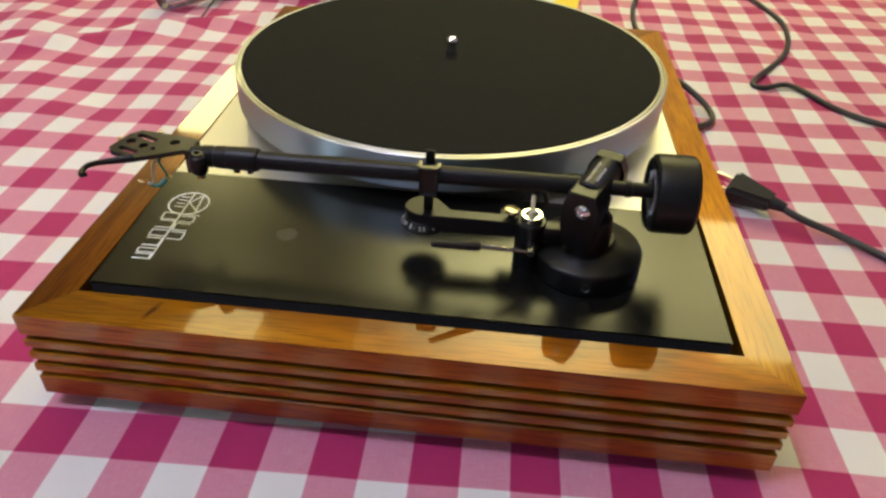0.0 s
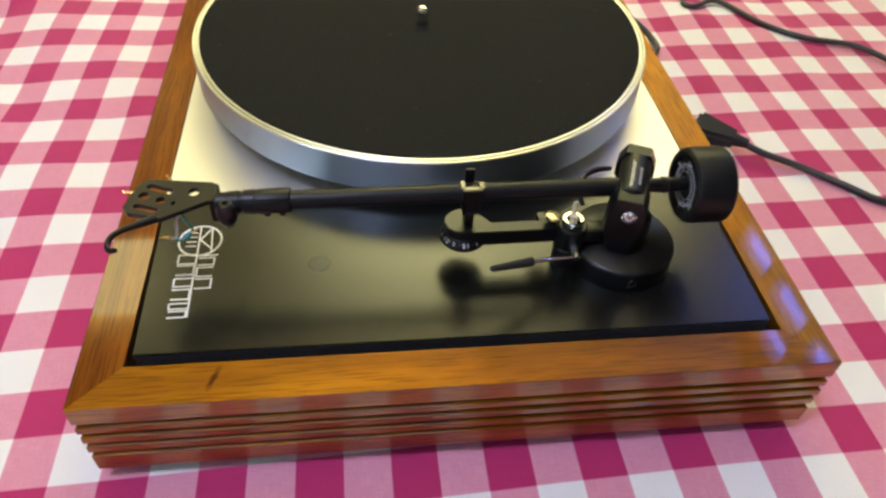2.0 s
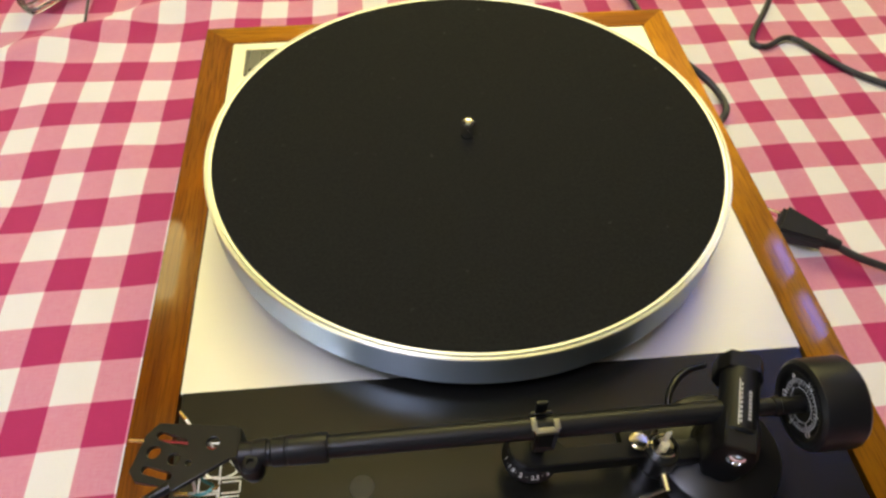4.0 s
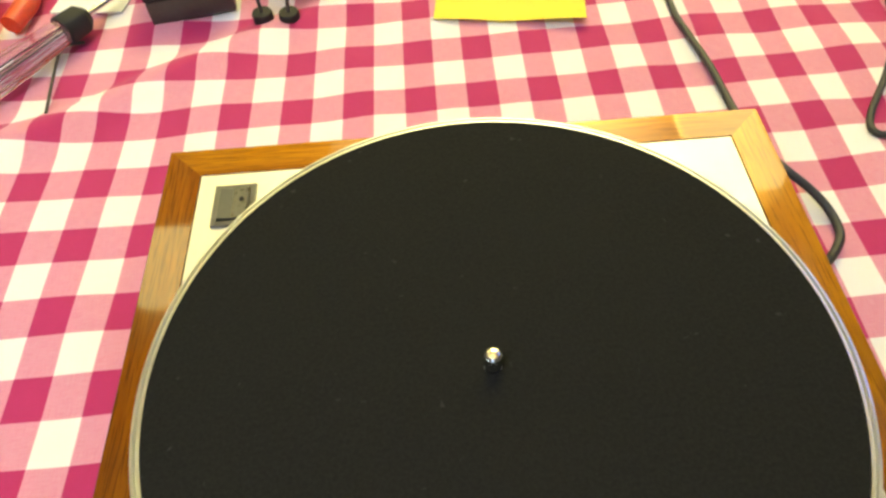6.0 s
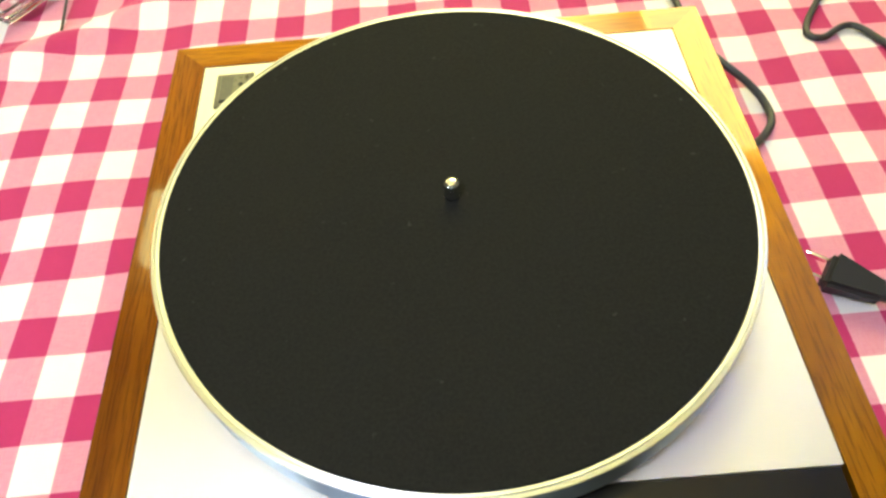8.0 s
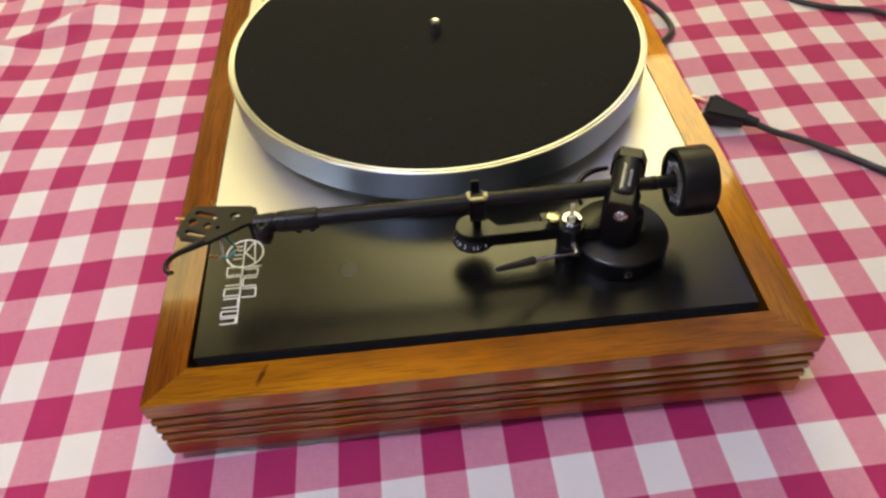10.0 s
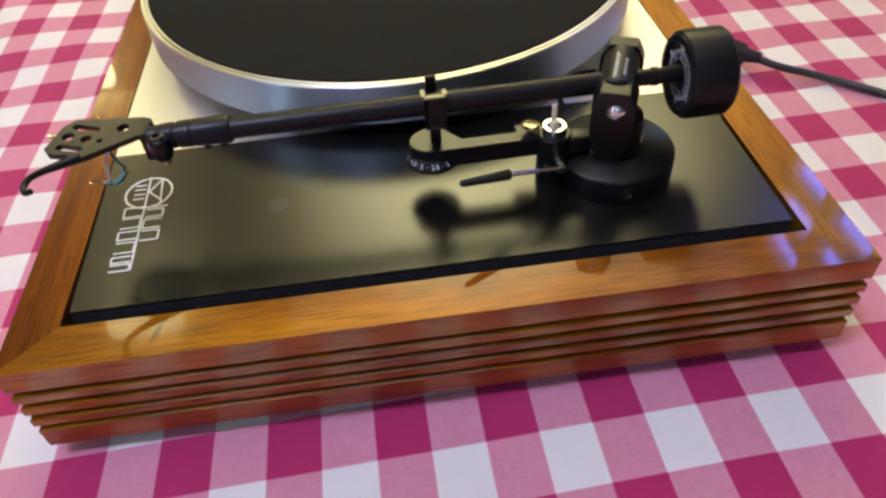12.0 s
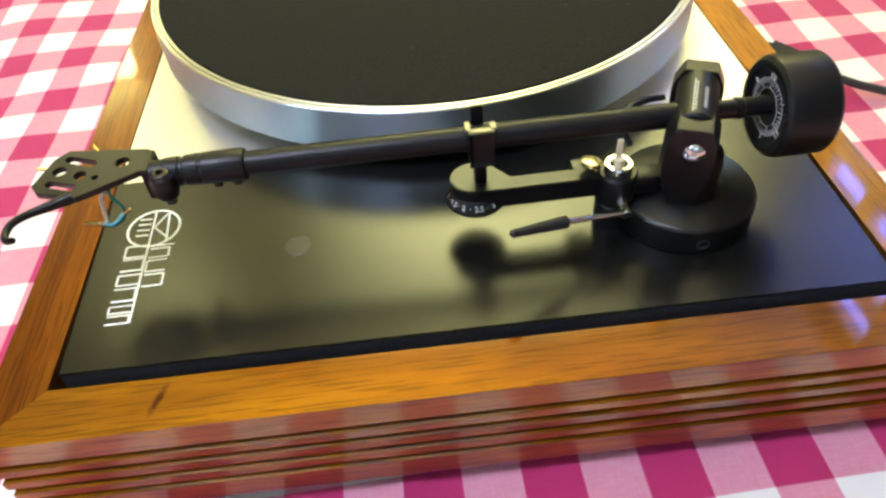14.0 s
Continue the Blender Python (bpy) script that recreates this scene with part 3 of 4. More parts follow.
def ring(cx, cy, r, w):
    return moved(lathe([(r - w / 2, -0.0001), (r + w / 2, -0.0001), (r + w / 2, 0.00012), (r - w / 2, 0.00012), (r - w / 2, -0.0001)], 48), Matrix.Translation((cx, cy, BOARD_TOP)))


def emblem(board):
    """The white emblem as plain rings, lines and bars."""
    w = 0.0008
    bits = [ring(-0.1315, -0.1241, 0.0109, 0.0010), stroke(-0.1321, -0.1136, -0.1315, -0.1756, w)]
    bits += [stroke(-0.1262, -0.1150, -0.1249, -0.1325, w), stroke(-0.1269, -0.1158, -0.1317, -0.1240, w), stroke(-0.1317, -0.1232, -0.1250, -0.1304, w)]
    for y in (-0.1179, -0.1211, -0.1246, -0.1278):
        bits.append(stroke(-0.1385, y, -0.1332, y - 0.0002, w))

    def cell(inner, outer, y0, y1, side):
        ends = inner if side else outer
        return [stroke(inner, y0, outer, y0, w), stroke(inner, y1, outer, y1, w), stroke(ends, y0, ends, y1, w)]

    for i, (y0, y1) in enumerate(((-0.1368, -0.1418), (-0.1435, -0.1496), (-0.1513, -0.1576))):
        bits += cell(-0.1306, -0.1227, y0, y1, i % 2)
    bits.append(stroke(-0.1306, -0.1351, -0.1211, -0.1350, w))
    for i, (y0, y1) in enumerate(((-0.1342, -0.1405), (-0.1417, -0.1481), (-0.1505, -0.1558), (-0.1578, -0.1642), (-0.1668, -0.1702), (-0.1716, -0.1754))):
        bits += cell(-0.1322, -0.1408, y0, y1, i % 2)
    part("emblem", joined(*bits), WHITE_INK, board, "white printed emblem", smooth=0)


turntable()


def tonearm():
    t = thing("tonearm", (0.0865, -0.1495, BOARD_TOP), "black tonearm with round counterweight, mounted on a black board, no cartridge", "tonearm")
    z = BOARD_TOP
    ay, az = -0.1450, 0.1055
    # round base with a raised shoulder
    base = part("base", moved(lathe([(0, 0), (0.0271, 0), (0.0275, 0.0006), (0.0275, 0.0100), (0.0273, 0.0112), (0.0267, 0.0121), (0.0257, 0.0127), (0.0160, 0.0145), (0.0136, 0.0153), (0.0126, 0.0163), (0.0122, 0.0180), (0, 0.0180)], 72), Matrix.Translation((0.0882, -0.1480, z))), ARM_SATIN, t)
    part("grub_screw", moved(lathe([(0.0015, 0), (0.0027, 0), (0.0027, 0.0005), (0.0017, 0.0005), (0.0015, -0.0002), (0, -0.0002)], 24), along((0.0868, -0.1754, 0.0666), (0.0868, -0.18, 0.0666))), CHROME, base)
    # yoke: a rounded block that carries the bearing tube
    skew = Matrix.Translation((0.0872, -0.1448, 0)) @ Matrix.Rotation(radians(-23), 4, "Z")
    near = [(0.0058, -0.0208, 0.1117), (0.0084, -0.0210, 0.1050), (0.0088, -0.0202, 0.0920), (0.0060, -0.0195, 0.0800), (0.0058, -0.0148, 0.1122), (0.0092, -0.0148, 0.1058), (0.0058, -0.0040, 0.1117), (0.0095, -0.0040, 0.1050), (0.0095, -0.0040, 0.0800)]
    head = moved(hull(near), skew)
    post = moved(lathe([(0, 0.0745), (0.0104, 0.0745), (0.0109, 0.0752), (0.0109, 0.0890), (0.0102, 0.0940), (0.0070, 0.0975), (0, 0.0985)], 48), Matrix.Translation((0.0868, -0.1525, 0)))
    yoke = part("yoke", joined(post, head), ARM_SATIN, t)
    part("pivot_screw", moved(lathe([(0, 0.0006), (0.0013, 0.0006), (0.0016, 0.0017), (0.0022, 0.0015), (0.0031, 0.0010), (0.0038, 0.0003), (0.0040, -0.0004), (0.0040, -0.0015)], 32), skew @ along((0.0012, -0.0206, 0.1026), (0.0012, -0.0308, 0.1026))), WHITE_CHROME, yoke, "chrome pivot screw")
    barrel = part("bearing_barrel", moved(rod((0, -0.0136, 0.1062), (0, 0.0165, 0.1062), 0.0079, seg=40), skew), ARM_BLACK, t)
    part("end_cap", moved(hull([(w, d, h) for d in (0.0150, 0.0232) for w, h in ((0.0060, 0.1136), (0.0094, 0.1068), (0.0096, 0.0985), (0.0060, 0.0940))]), skew), ARM_SATIN, barrel)
    marks = []
    for turn, wide, runs in ((-14, 0.0005, [(-0.0115, 0.0095)]), (-8, 0.0007, [(-0.0105 + i * 0.0021, -0.0093 + i * 0.0021) for i in range(9)]), (17, 0.0013, [(-0.0085 + i * 0.0017, -0.0074 + i * 0.0017) for i in range(8)])):
        for y0, y1 in runs:
            marks.append(moved(box(-wide / 2, y0, 0.00775, wide / 2, y1, 0.00800), skew @ Matrix.Translation((0, 0, 0.1062)) @ Matrix.Rotation(radians(turn), 4, "Y")))
    part("print", joined(*marks), plain("grey_ink", (0.45, 0.45, 0.44), 0.5), barrel, "pale printed bars", smooth=0)
    # arm tube with its collar
    part("arm_tube", rod((-0.0800, ay, az), (0.0800, ay, az), 0.0045, 0.0047, 32), ARM_BLACK, t)
    collar = part("collar", moved(lathe([(0, 0), (0.0050, 0), (0.0053, 0.0006), (0.0055, 0.0055), (0.0050, 0.0060), (0.0050, 0.0072), (0.0056, 0.0078), (0.0058, 0.0125), (0.0055, 0.0130), (0.0055, 0.0136), (0.0058, 0.0142), (0.0060, 0.0278), (0.0056, 0.0290), (0.0047, 0.0293), (0, 0.0293)], 40), along((-0.1078, ay, az), (-0.0800, ay, az))), ARM_BLACK, t)
    for x in (-0.0902, -0.0832):
        part("set_screw", rod((x, ay - 0.0012, az - 0.0050), (x, ay - 0.0020, az - 0.0072), 0.0016), ARM_SATIN, collar)
    knob = part("clamp_screw", moved(lathe([(0, -0.0062), (0.0024, -0.0062), (0.0040, -0.0045), (0.0049, -0.0012), (0.0048, 0.0016), (0.0040, 0.0040), (0.0031, 0.0048), (0.0030, 0.0056), (0.0024, 0.0059), (0.0015, 0.0059), (0.0013, 0.0042), (0, 0.0042)], 32), Matrix.Translation((-0.1078, -0.1502, 0.1040))), ARM_SATIN, t, "round black clamp with a hex socket")
    part("nut", moved(rod((0, 0, -0.0082), (0, 0, -0.0060), 0.0022, seg=6), Matrix.Translation((-0.1078, -0.1502, 0.1040))), CHROME, knob, "small bright nut")
    # counterweight
    part("rear_shaft", joined(rod((0.094, ay, az), (0.116, ay, az), 0.0036), rod((0.1015, ay, az), (0.1045, ay, az), 0.0041)), ARM_SATIN, t)
    cw = part("counterweight", moved(lathe([(0, 0.0012), (0.0125, 0.0012), (0.0150, 0.0), (0.0172, 0.0), (0.0186, 0.0012), (0.0190, 0.0026), (0.0190, 0.0182), (0.0180, 0.0196), (0.0050, 0.0196), (0.0045, 0.0204), (0, 0.0204)], 64), along((0.1132, ay, az - 0.001), (0.2, ay, az - 0.001))), ARM_BLACK, t, "black counterweight with a white scale ring")
    scale_ring(cw, Vector((0.1132, ay, az - 0.001)))
    part("end_screw", rod((0.1332, ay, az - 0.001), (0.1352, ay, az - 0.001), 0.0026), ARM_SATIN, cw)
    # head shell, wires
    headshell(t)
    # arm rest on its bar, dial, lift
    dx, dy = 0.0045, -0.1440
    end = [(dx + 0.0098 * math.cos(radians(a)), dy + 0.0092 * math.sin(radians(a))) for a in range(30, 271, 15)]
    part("rest_bar", joined(slab(end + [(0.0660, -0.1530), (0.0660, -0.1458), (0.0180, -0.1458)], 0.0768, 0.0860, 0.0005), box(0.0430, -0.1462, 0.0775, 0.0530, -0.1385, 0.0846, 0.0005)), ARM_SATIN, t)
    dial = part("bias_dial", moved(lathe([(0, 0.0752), (0.0118, 0.0752), (0.0122, 0.0759), (0.0120, 0.0767), (0.0098, 0.0804), (0.0094, 0.0808), (0, 0.0808)], 56), Matrix.Translation((dx, dy, 0))), ARM_SATIN, t, "black dial with white figures")
    slope = math.atan2(0.0037, 0.0022)
    for text, turn in (("1", -84), ("1.5", -58), ("2", -33), ("2.5", 0), ("3", 31), ("\u00b7", -71), ("\u00b7", -45), ("\u00b7", -18), ("\u00b7", 17)):
        a = radians(-90 + turn)
        r = 0.01096
        m = Matrix.Translation((dx + r * math.cos(a), dy + r * math.sin(a), 0.07868)) @ Matrix.Rotation(a + math.pi / 2, 4, "Z") @ Matrix.Rotation(slope, 4, "X")
        lettering(text, 0.0030, m, WHITE_INK, dial)
    post = part("arm_rest", joined(box(0.0042, -0.1470, 0.0850, 0.0088, -0.1410, 0.0975, 0.0004), box(0.0022, -0.1490, 0.0962, 0.0112, -0.1386, 0.1004, 0.0005)), ARM_SATIN, t)
    jaw = box(0.0022, -0.1508, 0.0960, 0.0112, -0.1491, 0.1112)
    front = [f for f in jaw.faces if f.normal.y < -0.9]
    bmesh.ops.inset_individual(jaw, faces=front, thickness=0.0021, depth=-0.0007)
    part("front_jaw", jaw, ARM_SATIN, post, smooth=0)
    part("back_jaw", box(0.0022, -0.1402, 0.1005, 0.0112, -0.1386, 0.1075, 0.0004), ARM_SATIN, post)
    part("rest_tab", box(0.0041, -0.1396, 0.1000, 0.0088, -0.1382, 0.1152, 0.0004), ARM_SATIN, post)
    part("rest_clip", joined(box(0.0020, -0.1502, 0.1108, 0.0114, -0.1478, 0.1116, 0.0003), box(0.0010, -0.1492, 0.1108, 0.0032, -0.1432, 0.1119, 0.0004), box(0.0100, -0.1492, 0.1108, 0.0124, -0.1446, 0.1119, 0.0004)), plain("dull_nickel", (0.22, 0.21, 0.18), 0.4, 1.0), post, "small dull metal clip")
    part("thumb_nut", joined(rod((0.0486, -0.1478, 0.0855), (0.0486, -0.1478, 0.0896), 0.0018), moved(lathe([(0, 0), (0.0040, 0), (0.0043, 0.0004), (0.0043, 0.0012), (0.0034, 0.0017), (0, 0.0021)], 40), pose(0.0486, -0.1478, 0.0890, -4, 7, 0))), plain("pale_gold_silver", (0.55, 0.49, 0.33), 0.18, 1.0), t, "bright thumb nut")
    column = part("lift_column", moved(lathe([(0, 0), (0.0074, 0), (0.0074, 0.0120), (0.0068, 0.0126), (0.0068, 0.0138), (0.0076, 0.0145), (0.0076, 0.0255), (0.007, 0.0262), (0, 0.0262)], 36), Matrix.Translation((0.0585, -0.1510, z))), ARM_SATIN, t)
    part("ring", moved(lathe([(0.0028, 0), (0.0052, 0), (0.0054, 0.0005), (0.0054, 0.0030), (0.0050, 0.0036), (0.0036, 0.0036), (0.0032, 0.0028), (0.0028, 0.0006)], 36), Matrix.Translation((0.0585, -0.1510, z + 0.0262))), CHROME, column, "polished ring")
    part("lift_pin", joined(rod((0.0585, -0.1510, z + 0.0250), (0.0585, -0.1510, z + 0.0320), 0.0019), box(0.0572, -0.1506, z + 0.0318, 0.0594, -0.1494, z + 0.0400, 0.0004)), plain("ivory_plastic", (0.74, 0.68, 0.46), 0.35), column, "ivory lift pin")
    part("bracket", box(0.058, -0.1555, 0.0775, 0.075, -0.1465, 0.0855, 0.0012), ARM_SATIN, t)
    lever = part("lift_lever", rod((0.0580, -0.1645, 0.0775), (0.0335, -0.1725, 0.0842), 0.0011), CHROME, t, "chrome lift lever with a black sleeve")
    part("sleeve", rod((0.0345, -0.1722, 0.0839), (0.0120, -0.1806, 0.0893), 0.0024, 0.0015, round_end=0.0008), RUBBER, lever)
    part("lever_hub", rod((0.0590, -0.1655, 0.0768), (0.0590, -0.1560, 0.0780), 0.0022), CHROME, lever)
    part("bias_hook", tube([(0.066, -0.141, 0.090), (0.064, -0.134, 0.0955), (0.069, -0.126, 0.0965), (0.077, -0.1200, 0.0955), (0.086, -0.1178, 0.0945)], [0.0012, 0.0013, 0.0016, 0.0016, 0.0012]), ARM_SATIN, t)
    t.matrix_basis = STAND @ t.matrix_basis
    return t


def scale_ring(cw, c):
    bits = []
    for r in (0.0072, 0.0108):
        bits.append(moved(lathe([(r - 0.00011, -0.00015), (r + 0.00011, -0.00015), (r + 0.00011, 0.0001), (r - 0.00011, 0.0001), (r - 0.00011, -0.00015)], 48), Matrix.Translation((0, 0, 0.0011))))
    for i in range(36):
        a = 2 * math.pi * i / 36
        n = 0.0020 if i % 4 == 0 else 0.0011
        bits.append(moved(box(0.0106 - n * 1.6, -0.00012, 0.0009, 0.0106, 0.00012, 0.00115), Matrix.Rotation(a, 4, "Z")))
    m = along(c, c + Vector((1, 0, 0)))
    teeth = [moved(box(0.0146, -0.00028, -0.0005, 0.0170, 0.00028, 0.0002, 0.0001, 1), Matrix.Rotation(2 * math.pi * i / 60, 4, "Z")) for i in range(60)]
    part("knurling", moved(joined(*teeth), m), ARM_BLACK, cw)
    part("scale", moved(joined(*bits), m), plain("pale_grey_ink", (0.42, 0.42, 0.41), 0.5, speckle=0.04), cw, "white printed scale", smooth=0)
    for i, text in enumerate(("0", "0.5", "1", "1.5", "2", "2.5")):
        a = 2 * math.pi * i / 6 + 0.4
        place = Matrix.Rotation(a, 4, "Z") @ Matrix.Translation((0.0122, 0, 0.0010)) @ Matrix.Rotation(math.pi / 2, 4, "Z") @ Matrix.Rotation(math.pi, 4, "Y")
        lettering(text, 0.0030, m @ place, WHITE_INK, cw)


def headshell(t):
    z0, z1 = 0.1068, 0.1092
    outline = [(-0.1148, -0.1345), (-0.1443, -0.1305), (-0.1487, -0.1350), (-0.1528, -0.1493), (-0.1502, -0.1532), (-0.1400, -0.1560), (-0.1358, -0.1580), (-0.1150, -0.1468)]

    def slot(x0, y0, x1, y1, r, n=8):
        d = math.atan2(y1 - y0, x1 - x0)
        out = [(x1 + r * math.cos(d - math.pi / 2 + math.pi * i / n), y1 + r * math.sin(d - math.pi / 2 + math.pi * i / n)) for i in range(n + 1)]
        return out + [(x0 + r * math.cos(d + math.pi / 2 + math.pi * i / n), y0 + r * math.sin(d + math.pi / 2 + math.pi * i / n)) for i in range(n + 1)]

    holes = [circle(-0.1228, -0.1407, 0.0028), circle(-0.1449, -0.1423, 0.0028), circle(-0.1369, -0.1458, 0.0025), circle(-0.1311, -0.1480, 0.0014), slot(-0.1430, -0.1358, -0.1340, -0.1398, 0.0019), slot(-0.1468, -0.1492, -0.1384, -0.1524, 0.0018)]
    shell = holed("headshell", outline, holes, z0, z1, ARM_SATIN, t, "pierced flat black headshell")
    part("flange", slab([(-0.1152, -0.1345), (-0.1122, -0.1352), (-0.1122, -0.1476), (-0.1156, -0.1482)], 0.0962, z1, 0.0005), ARM_SATIN, shell)
    part("stem", rod((-0.1130, -0.1450, 0.1055), (-0.1060, -0.1450, 0.1055), 0.0050), ARM_BLACK, shell)
    part("finger_lift", tube([(-0.1372, -0.1562, 0.1080), (-0.1440, -0.1600, 0.1082), (-0.1500, -0.1637, 0.1086), (-0.1536, -0.1682, 0.1092), (-0.1545, -0.1728, 0.1088), (-0.1530, -0.1762, 0.1088), (-0.1500, -0.1776, 0.1100)], [0.0022, 0.0018, 0.0014, 0.0013, 0.0013, 0.0013, 0.0011]), ARM_SATIN, shell)
    lead_white = plain("pale_lead", (0.85, 0.84, 0.8), 0.4)
    lead_green = plain("green_lead", (0.02, 0.16, 0.12), 0.4)
    lead_blue = plain("blue_lead", (0.12, 0.42, 0.45), 0.4)
    lead_red = plain("red_lead", (0.4, 0.03, 0.02), 0.4)
    runs = [("white", lead_white, 0.0055, [(-0.1265, -0.1480, 0.1058), (-0.1300, -0.1520, 0.1035), (-0.1312, -0.1530, 0.0975), (-0.1322, -0.1530, 0.0930), (-0.1338, -0.1530, 0.0916), (-0.1350, -0.1530, 0.0918)]),
            ("green", lead_green, 0.0035, [(-0.1262, -0.1478, 0.1058), (-0.1272, -0.1515, 0.1050), (-0.1260, -0.1530, 0.1023), (-0.1243, -0.1530, 0.0985), (-0.1252, -0.1530, 0.0940), (-0.1285, -0.1530, 0.0908), (-0.1318, -0.1530, 0.0903), (-0.1345, -0.1530, 0.0912)]),
            ("blue", lead_blue, 0.0030, [(-0.1325, -0.1534, 0.0918), (-0.1305, -0.1536, 0.0912), (-0.1280, -0.1536, 0.0928), (-0.1258, -0.1534, 0.0950), (-0.1248, -0.1532, 0.0955)]),
            ("red", lead_red, 0.0085, [(-0.1225, -0.1420, 0.1055), (-0.1300, -0.1385, 0.1035), (-0.1390, -0.1365, 0.1040), (-0.1480, -0.1357, 0.1050)]),
            ("yellow", lead_white, 0.0045, [(-0.1235, -0.1410, 0.1055), (-0.1300, -0.1340, 0.1045), (-0.1335, -0.1305, 0.1050), (-0.1355, -0.1280, 0.1055)])]
    for color, material, reach, pts in runs:
        lead = part("lead", tube(pts, 0.0006, 12, 6), material, shell, "thin %s cartridge lead" % color)
        a, b = Vector(pts[-1]), Vector(pts[-1]) + (Vector(pts[-1]) - Vector(pts[-2])).normalized() * reach
        part("tag_clip", rod(a, b, 0.0008, 0.0007, 10), BRASS, lead, "gold lead clip")


tonearm()

# worn round felt pad stuck on the board
single("felt_dot", moved(lathe([(0, 0), (0.0056, 0), (0.0053, 0.00015), (0, 0.0002)], 32), STAND @ Matrix.Translation((-0.0692, -0.1449, BOARD_TOP))), plain("grey_pad", (0.030, 0.029, 0.024), 0.30), "small round grey pad stuck on the armboard", "pad")

# ---- cables on the cloth ----
R_CABLE = 0.0026
single("signal_cable", tube([(0.176, 0.132, 0.018), (0.198, 0.135, 0.010), (0.216, 0.147, 0.0045), (0.229, 0.164, 0.0034), (0.229, 0.183, 0.0045), (0.220, 0.197, 0.010), (0.205, 0.214, 0.016), (0.198, 0.245, 0.010), (0.198, 0.285, 0.0035), (0.195, 0.330, 0.0035), (0.189, 0.370, 0.0035), (0.185, 0.405, 0.0035), (0.190, 0.47, 0.0035), (0.21, 0.56, 0.0035)], 0.0028), CABLE_GREY, "grey cable from the back of the record player across the cloth", "cable")


def power_cord():
    t = thing("power_cord", (0.23, 0.03, 0), "unplugged black power cord lying on the gingham cloth", "power cord")
    part("cord", tube([(0.245, 0.0148, 0.0100), (0.261, 0.003, 0.0065), (0.285, -0.010, 0.0035), (0.309, -0.032, 0.003), (0.327, -0.050, 0.003), (0.346, -0.053, 0.003), (0.366, -0.036, 0.003), (0.408, 0.022, 0.003), (0.440, 0.078, 0.003), (0.449, 0.122, 0.003), (0.427, 0.163, 0.003), (0.384, 0.180, 0.003), (0.352, 0.208, 0.003), (0.324, 0.256, 0.003), (0.296, 0.246, 0.003), (0.286, 0.251, 0.003), (0.292, 0.268, 0.003), (0.318, 0.305, 0.003), (0.340, 0.342, 0.003), (0.358, 0.390, 0.003), (0.367, 0.45, 0.003), (0.358, 0.51, 0.003), (0.34, 0.60, 0.003)], R_CABLE), CABLE_GREY, t)
    m = along((0.2170, 0.0345, 0.0105), (0.2470, 0.0135, 0.0100))
    body = bmesh.new()
    bmesh.ops.create_cube(body, size=1)
    for v in body.verts:
        far = v.co.z > 0
        v.co = Vector((v.co.x * (0.012 if far else 0.023), v.co.y * (0.012 if far else 0.019), 0.033 if far else -0.001))
    bmesh.ops.bevel(body, geom=body.edges[:], offset=0.003, segments=3, affect="EDGES")
    plug = part("plug", moved(body, m @ pose(0, 0, 0, 0, 0, 20)), RUBBER, t, "black moulded plug")
    part("strain_relief", moved(rod((0, 0, 0.029), (0, 0, 0.041), 0.0052, 0.0036), m), RUBBER, plug)
    for dx in (-0.0058, 0.0058):
        part("prong", moved(box(dx - 0.0008, -0.0031, -0.0150, dx + 0.0008, 0.0031, 0.001, 0.0005), m @ pose(0, 0, 0, 0, 0, 20)), CHROME, plug, "bright metal prong")


power_cord()

# ---- things beyond the turntable ----


def yellow_envelope():
    t = thing("yellow_envelope", (0.06, 0.46, 0.002), "flat yellow paper envelope with a white label on the cloth", "envelope")
    bm = bmesh.new()
    rows = []
    for i in range(13):
        u = i / 12
        row = []
        for j in range(9):
            v = j / 8
            x = -0.012 + 0.124 * u + 0.016 * v
            y = 0.417 - 0.022 * u + 0.122 * v
            z = 0.0030 + 0.0045 * max(0.0, u - 0.45) * max(0.0, 0.5 - v) * 4 + 0.0006 * math.sin(u * 9 + v * 5)
            row.append(bm.verts.new((x, y, z)))
        rows.append(row)
    for a, b in zip(rows, rows[1:]):
        for j in range(8):
            bm.faces.new((a[j], b[j], b[j + 1], a[j + 1]))
    bmesh.ops.solidify(bm, geom=bm.faces[:], thickness=0.0014)
    part("sheet", bm, PAPER_YELLOW, t)
    part("label", slab([(0.032, 0.452), (0.088, 0.444), (0.098, 0.520), (0.042, 0.528)], 0.0042, 0.0052), WHITE_INK, t, "white paper label", smooth=0)


yellow_envelope()


def black_box():
    t = thing("black_box", (-0.208, 0.460, 0.0), "small black plastic box on the gingham cloth", "box")
    m = pose(-0.2225, 0.4735, 0.0, 0, 0, 11)
    part("tray", moved(box(-0.036, -0.026, 0.0, 0.036, 0.026, 0.022, 0.002), m), GREY_PLASTIC, t)
    part("lid", moved(box(-0.037, -0.027, 0.0222, 0.037, 0.027, 0.034, 0.003), m), RUBBER, t)


black_box()


def stud(x, y, turn):
    t = thing("rubber_stud", (x, y, 0), "black rubber cap with a thin metal stem on the cloth", "rubber stud", "rubber studs by the box")
    part("cap", moved(lathe([(0, 0), (0.0082, 0), (0.0088, 0.001), (0.0088, 0.0075), (0.0080, 0.0092), (0, 0.0095)], 32), Matrix.Translation((x, y, 0))), RUBBER, t)
    part("stem", rod((x, y, 0.009), (x + 0.003 * turn, y + 0.006, 0.040), 0.0016), GREY_PLASTIC, t)


stud(-0.157, 0.437, -1)
stud(-0.134, 0.434, 1)


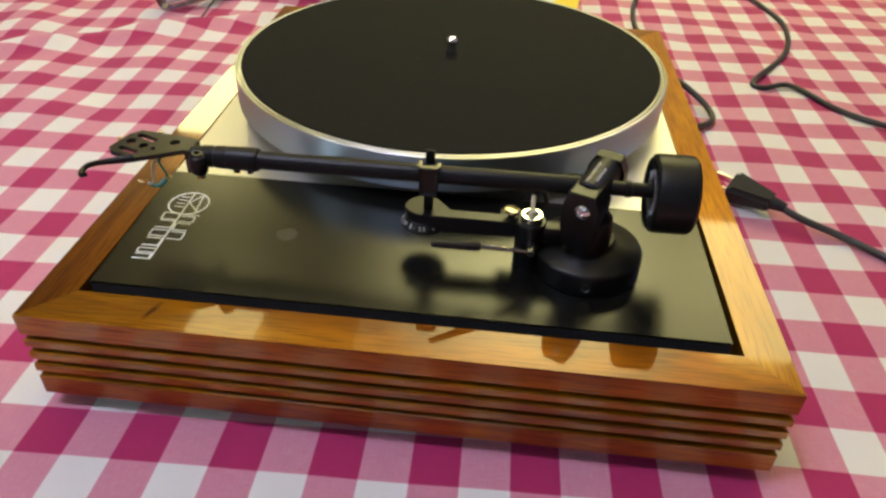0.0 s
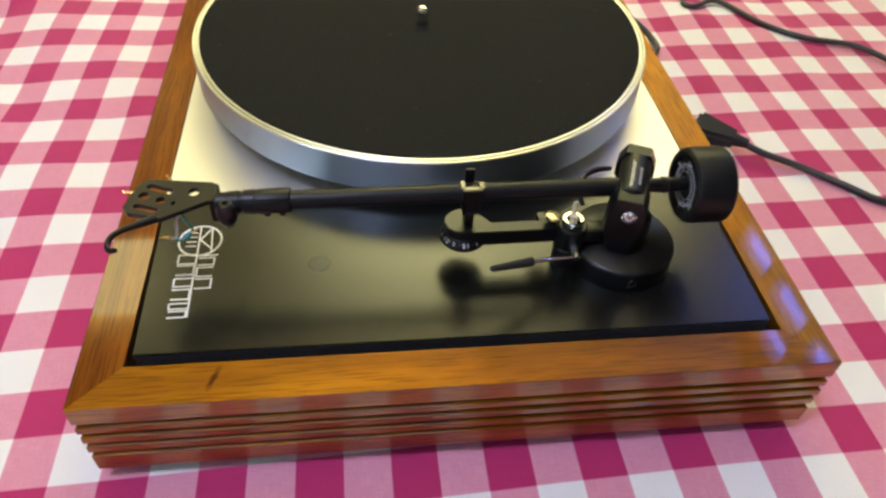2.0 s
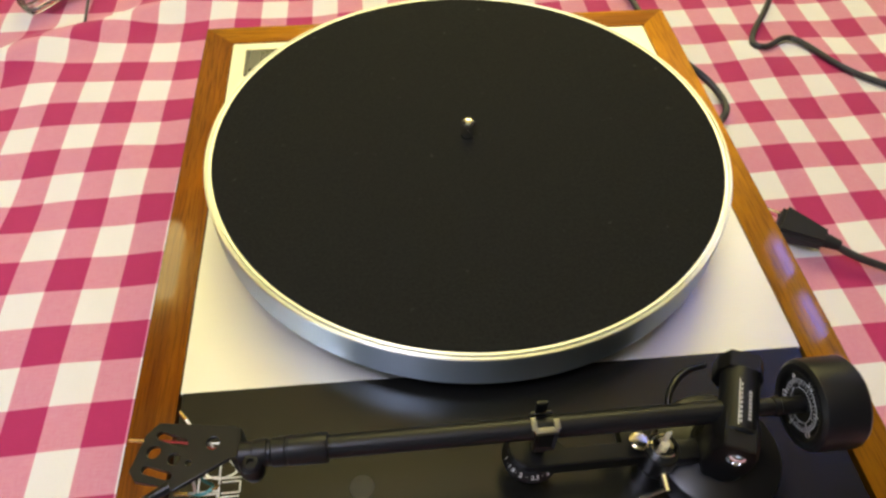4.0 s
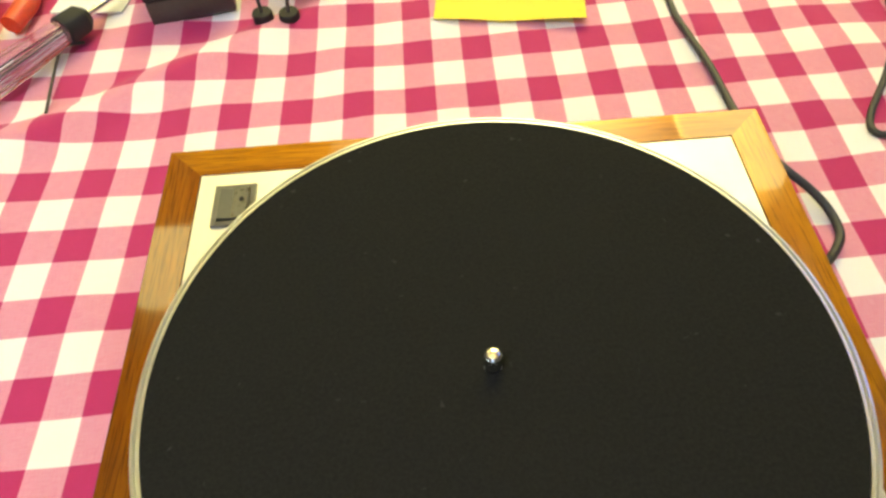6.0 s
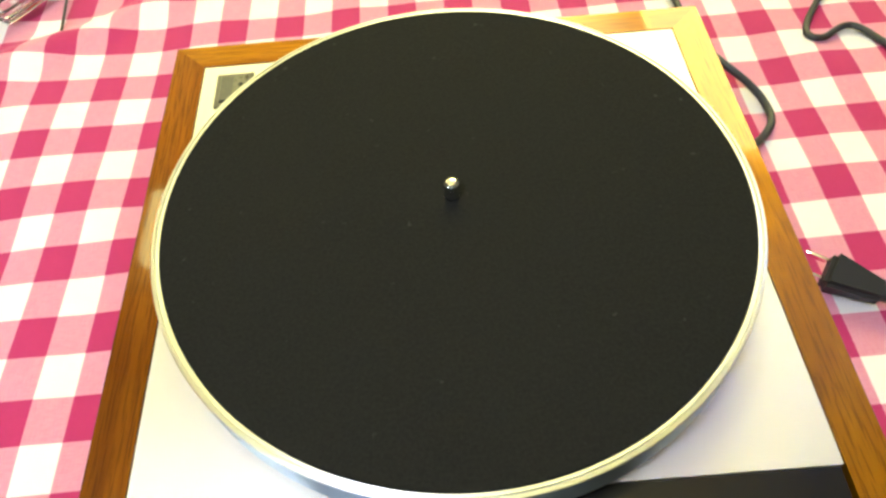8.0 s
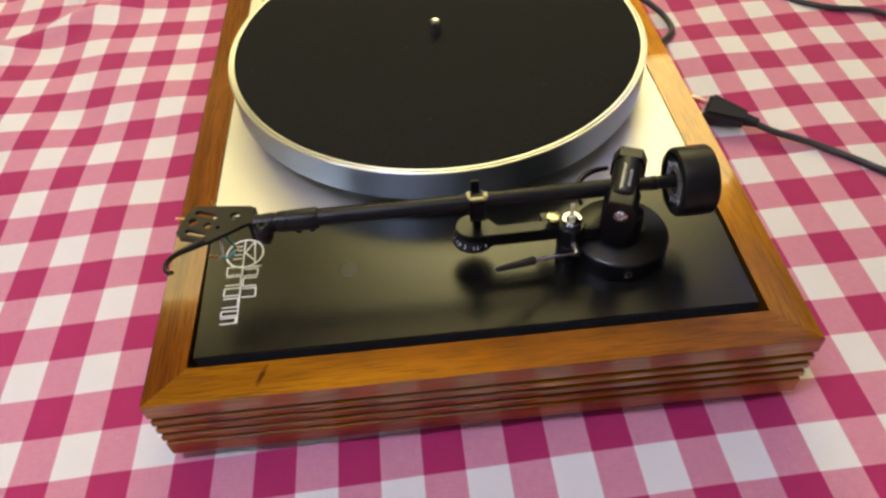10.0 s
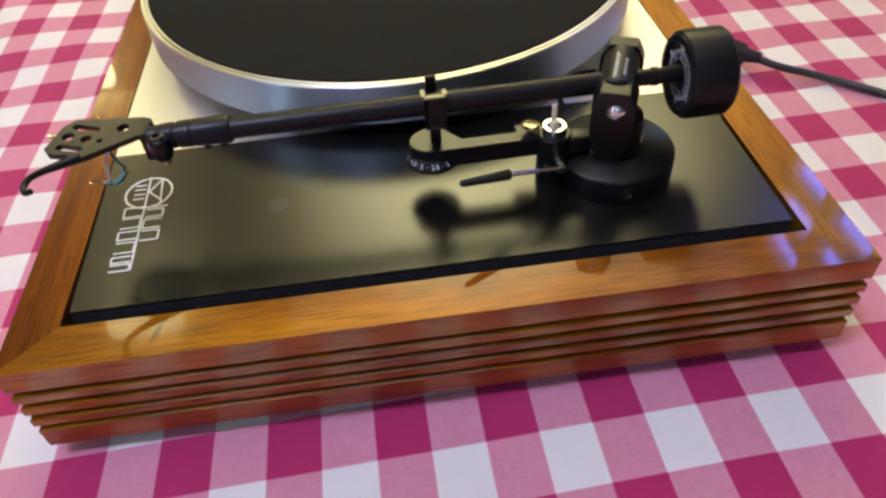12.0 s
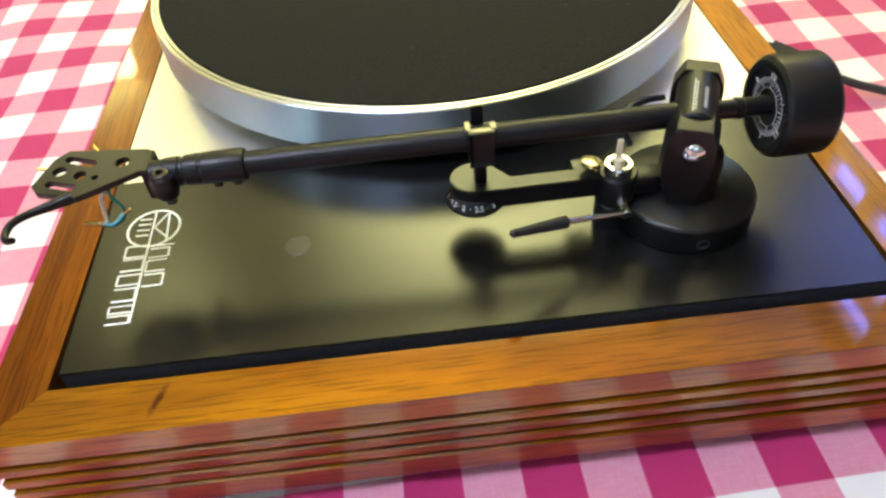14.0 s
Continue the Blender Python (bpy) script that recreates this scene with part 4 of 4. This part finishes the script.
def screwdriver():
    t = thing("screwdriver", (-0.34, 0.385, 0.013), "screwdriver with a clear purple handle and black collar", "screwdriver")
    m = along((-0.372, 0.352, 0.0138), (-0.306, 0.445, 0.0138))
    flutes = bmesh.new()
    rings = []
    prof = [(0.008, 0.0), (0.0125, 0.003), (0.0135, 0.012), (0.0130, 0.050), (0.0115, 0.075), (0.0105, 0.088)]
    for r, h in prof:
        rings.append([flutes.verts.new(((r - 0.0011 * (i % 4 == 0)) * math.cos(math.pi * i / 16), (r - 0.0011 * (i % 4 == 0)) * math.sin(math.pi * i / 16), h)) for i in range(32)])
    for a, b in zip(rings, rings[1:]):
        for i in range(32):
            flutes.faces.new((a[i], a[(i + 1) % 32], b[(i + 1) % 32], b[i]))
    flutes.faces.new(rings[0]), flutes.faces.new(rings[-1])
    part("handle", moved(flutes, m), clear("clear_purple_plastic", (0.72, 0.66, 0.86), 0.12), t, "clear purple fluted handle")
    part("collar", moved(lathe([(0, 0.088), (0.0125, 0.088), (0.0130, 0.090), (0.0120, 0.108), (0.007, 0.114), (0, 0.114)], 32), m), RUBBER, t)
    part("shaft", moved(rod((0, 0, 0.02), (0, 0, 0.20), 0.0030), m), CHROME, t, "bright steel shaft")


screwdriver()
single("hex_key", tube([(-0.317, 0.337, 0.0022), (-0.3225, 0.376, 0.0022), (-0.3268, 0.413, 0.0022), (-0.3245, 0.4205, 0.0022), (-0.308, 0.4235, 0.0022)], 0.0013, 6, 4), GREY_PLASTIC, "thin dark hex key lying on the gingham cloth", "hex key")


def pliers():
    t = thing("pliers", (-0.40, 0.48, 0.0), "pliers with orange-red plastic grips on the cloth", "pliers")
    red = plain("orange_red_plastic", (0.62, 0.055, 0.012), 0.35)
    for pts in ([(-0.395, 0.434, 0.009), (-0.406, 0.468, 0.010), (-0.412, 0.505, 0.010), (-0.404, 0.545, 0.010)], [(-0.374, 0.446, 0.009), (-0.368, 0.478, 0.010), (-0.374, 0.510, 0.010), (-0.392, 0.545, 0.010)]):
        part("grip", tube(pts, [0.0085, 0.0095, 0.0080, 0.0065]), red, t)
    part("jaw", rod((-0.398, 0.540, 0.010), (-0.396, 0.600, 0.008), 0.011, 0.003), CHROME, t)


pliers()
single("white_paper", slab([(-0.350, 0.470), (-0.285, 0.462), (-0.265, 0.545), (-0.335, 0.560)], 0.0015, 0.0030), WHITE_INK, "loose sheet of white paper on the gingham cloth", "paper")


def yellow_tin():
    t = thing("yellow_tin", (-0.125, 0.512, 0.0), "squat yellow tin with a darker lid on the cloth", "tin")
    part("body", moved(lathe([(0, 0), (0.036, 0), (0.037, 0.001), (0.037, 0.020), (0, 0.020)], 48), Matrix.Translation((-0.127, 0.503, 0.0))), plain("yellow_enamel", (0.80, 0.47, 0.01), 0.3), t)
    part("lid", moved(lathe([(0, 0.0202), (0.0378, 0.0202), (0.0378, 0.029), (0.036, 0.031), (0, 0.031)], 48), Matrix.Translation((-0.127, 0.503, 0.0))), plain("dark_yellow_enamel", (0.62, 0.33, 0.01), 0.3), t)


yellow_tin()
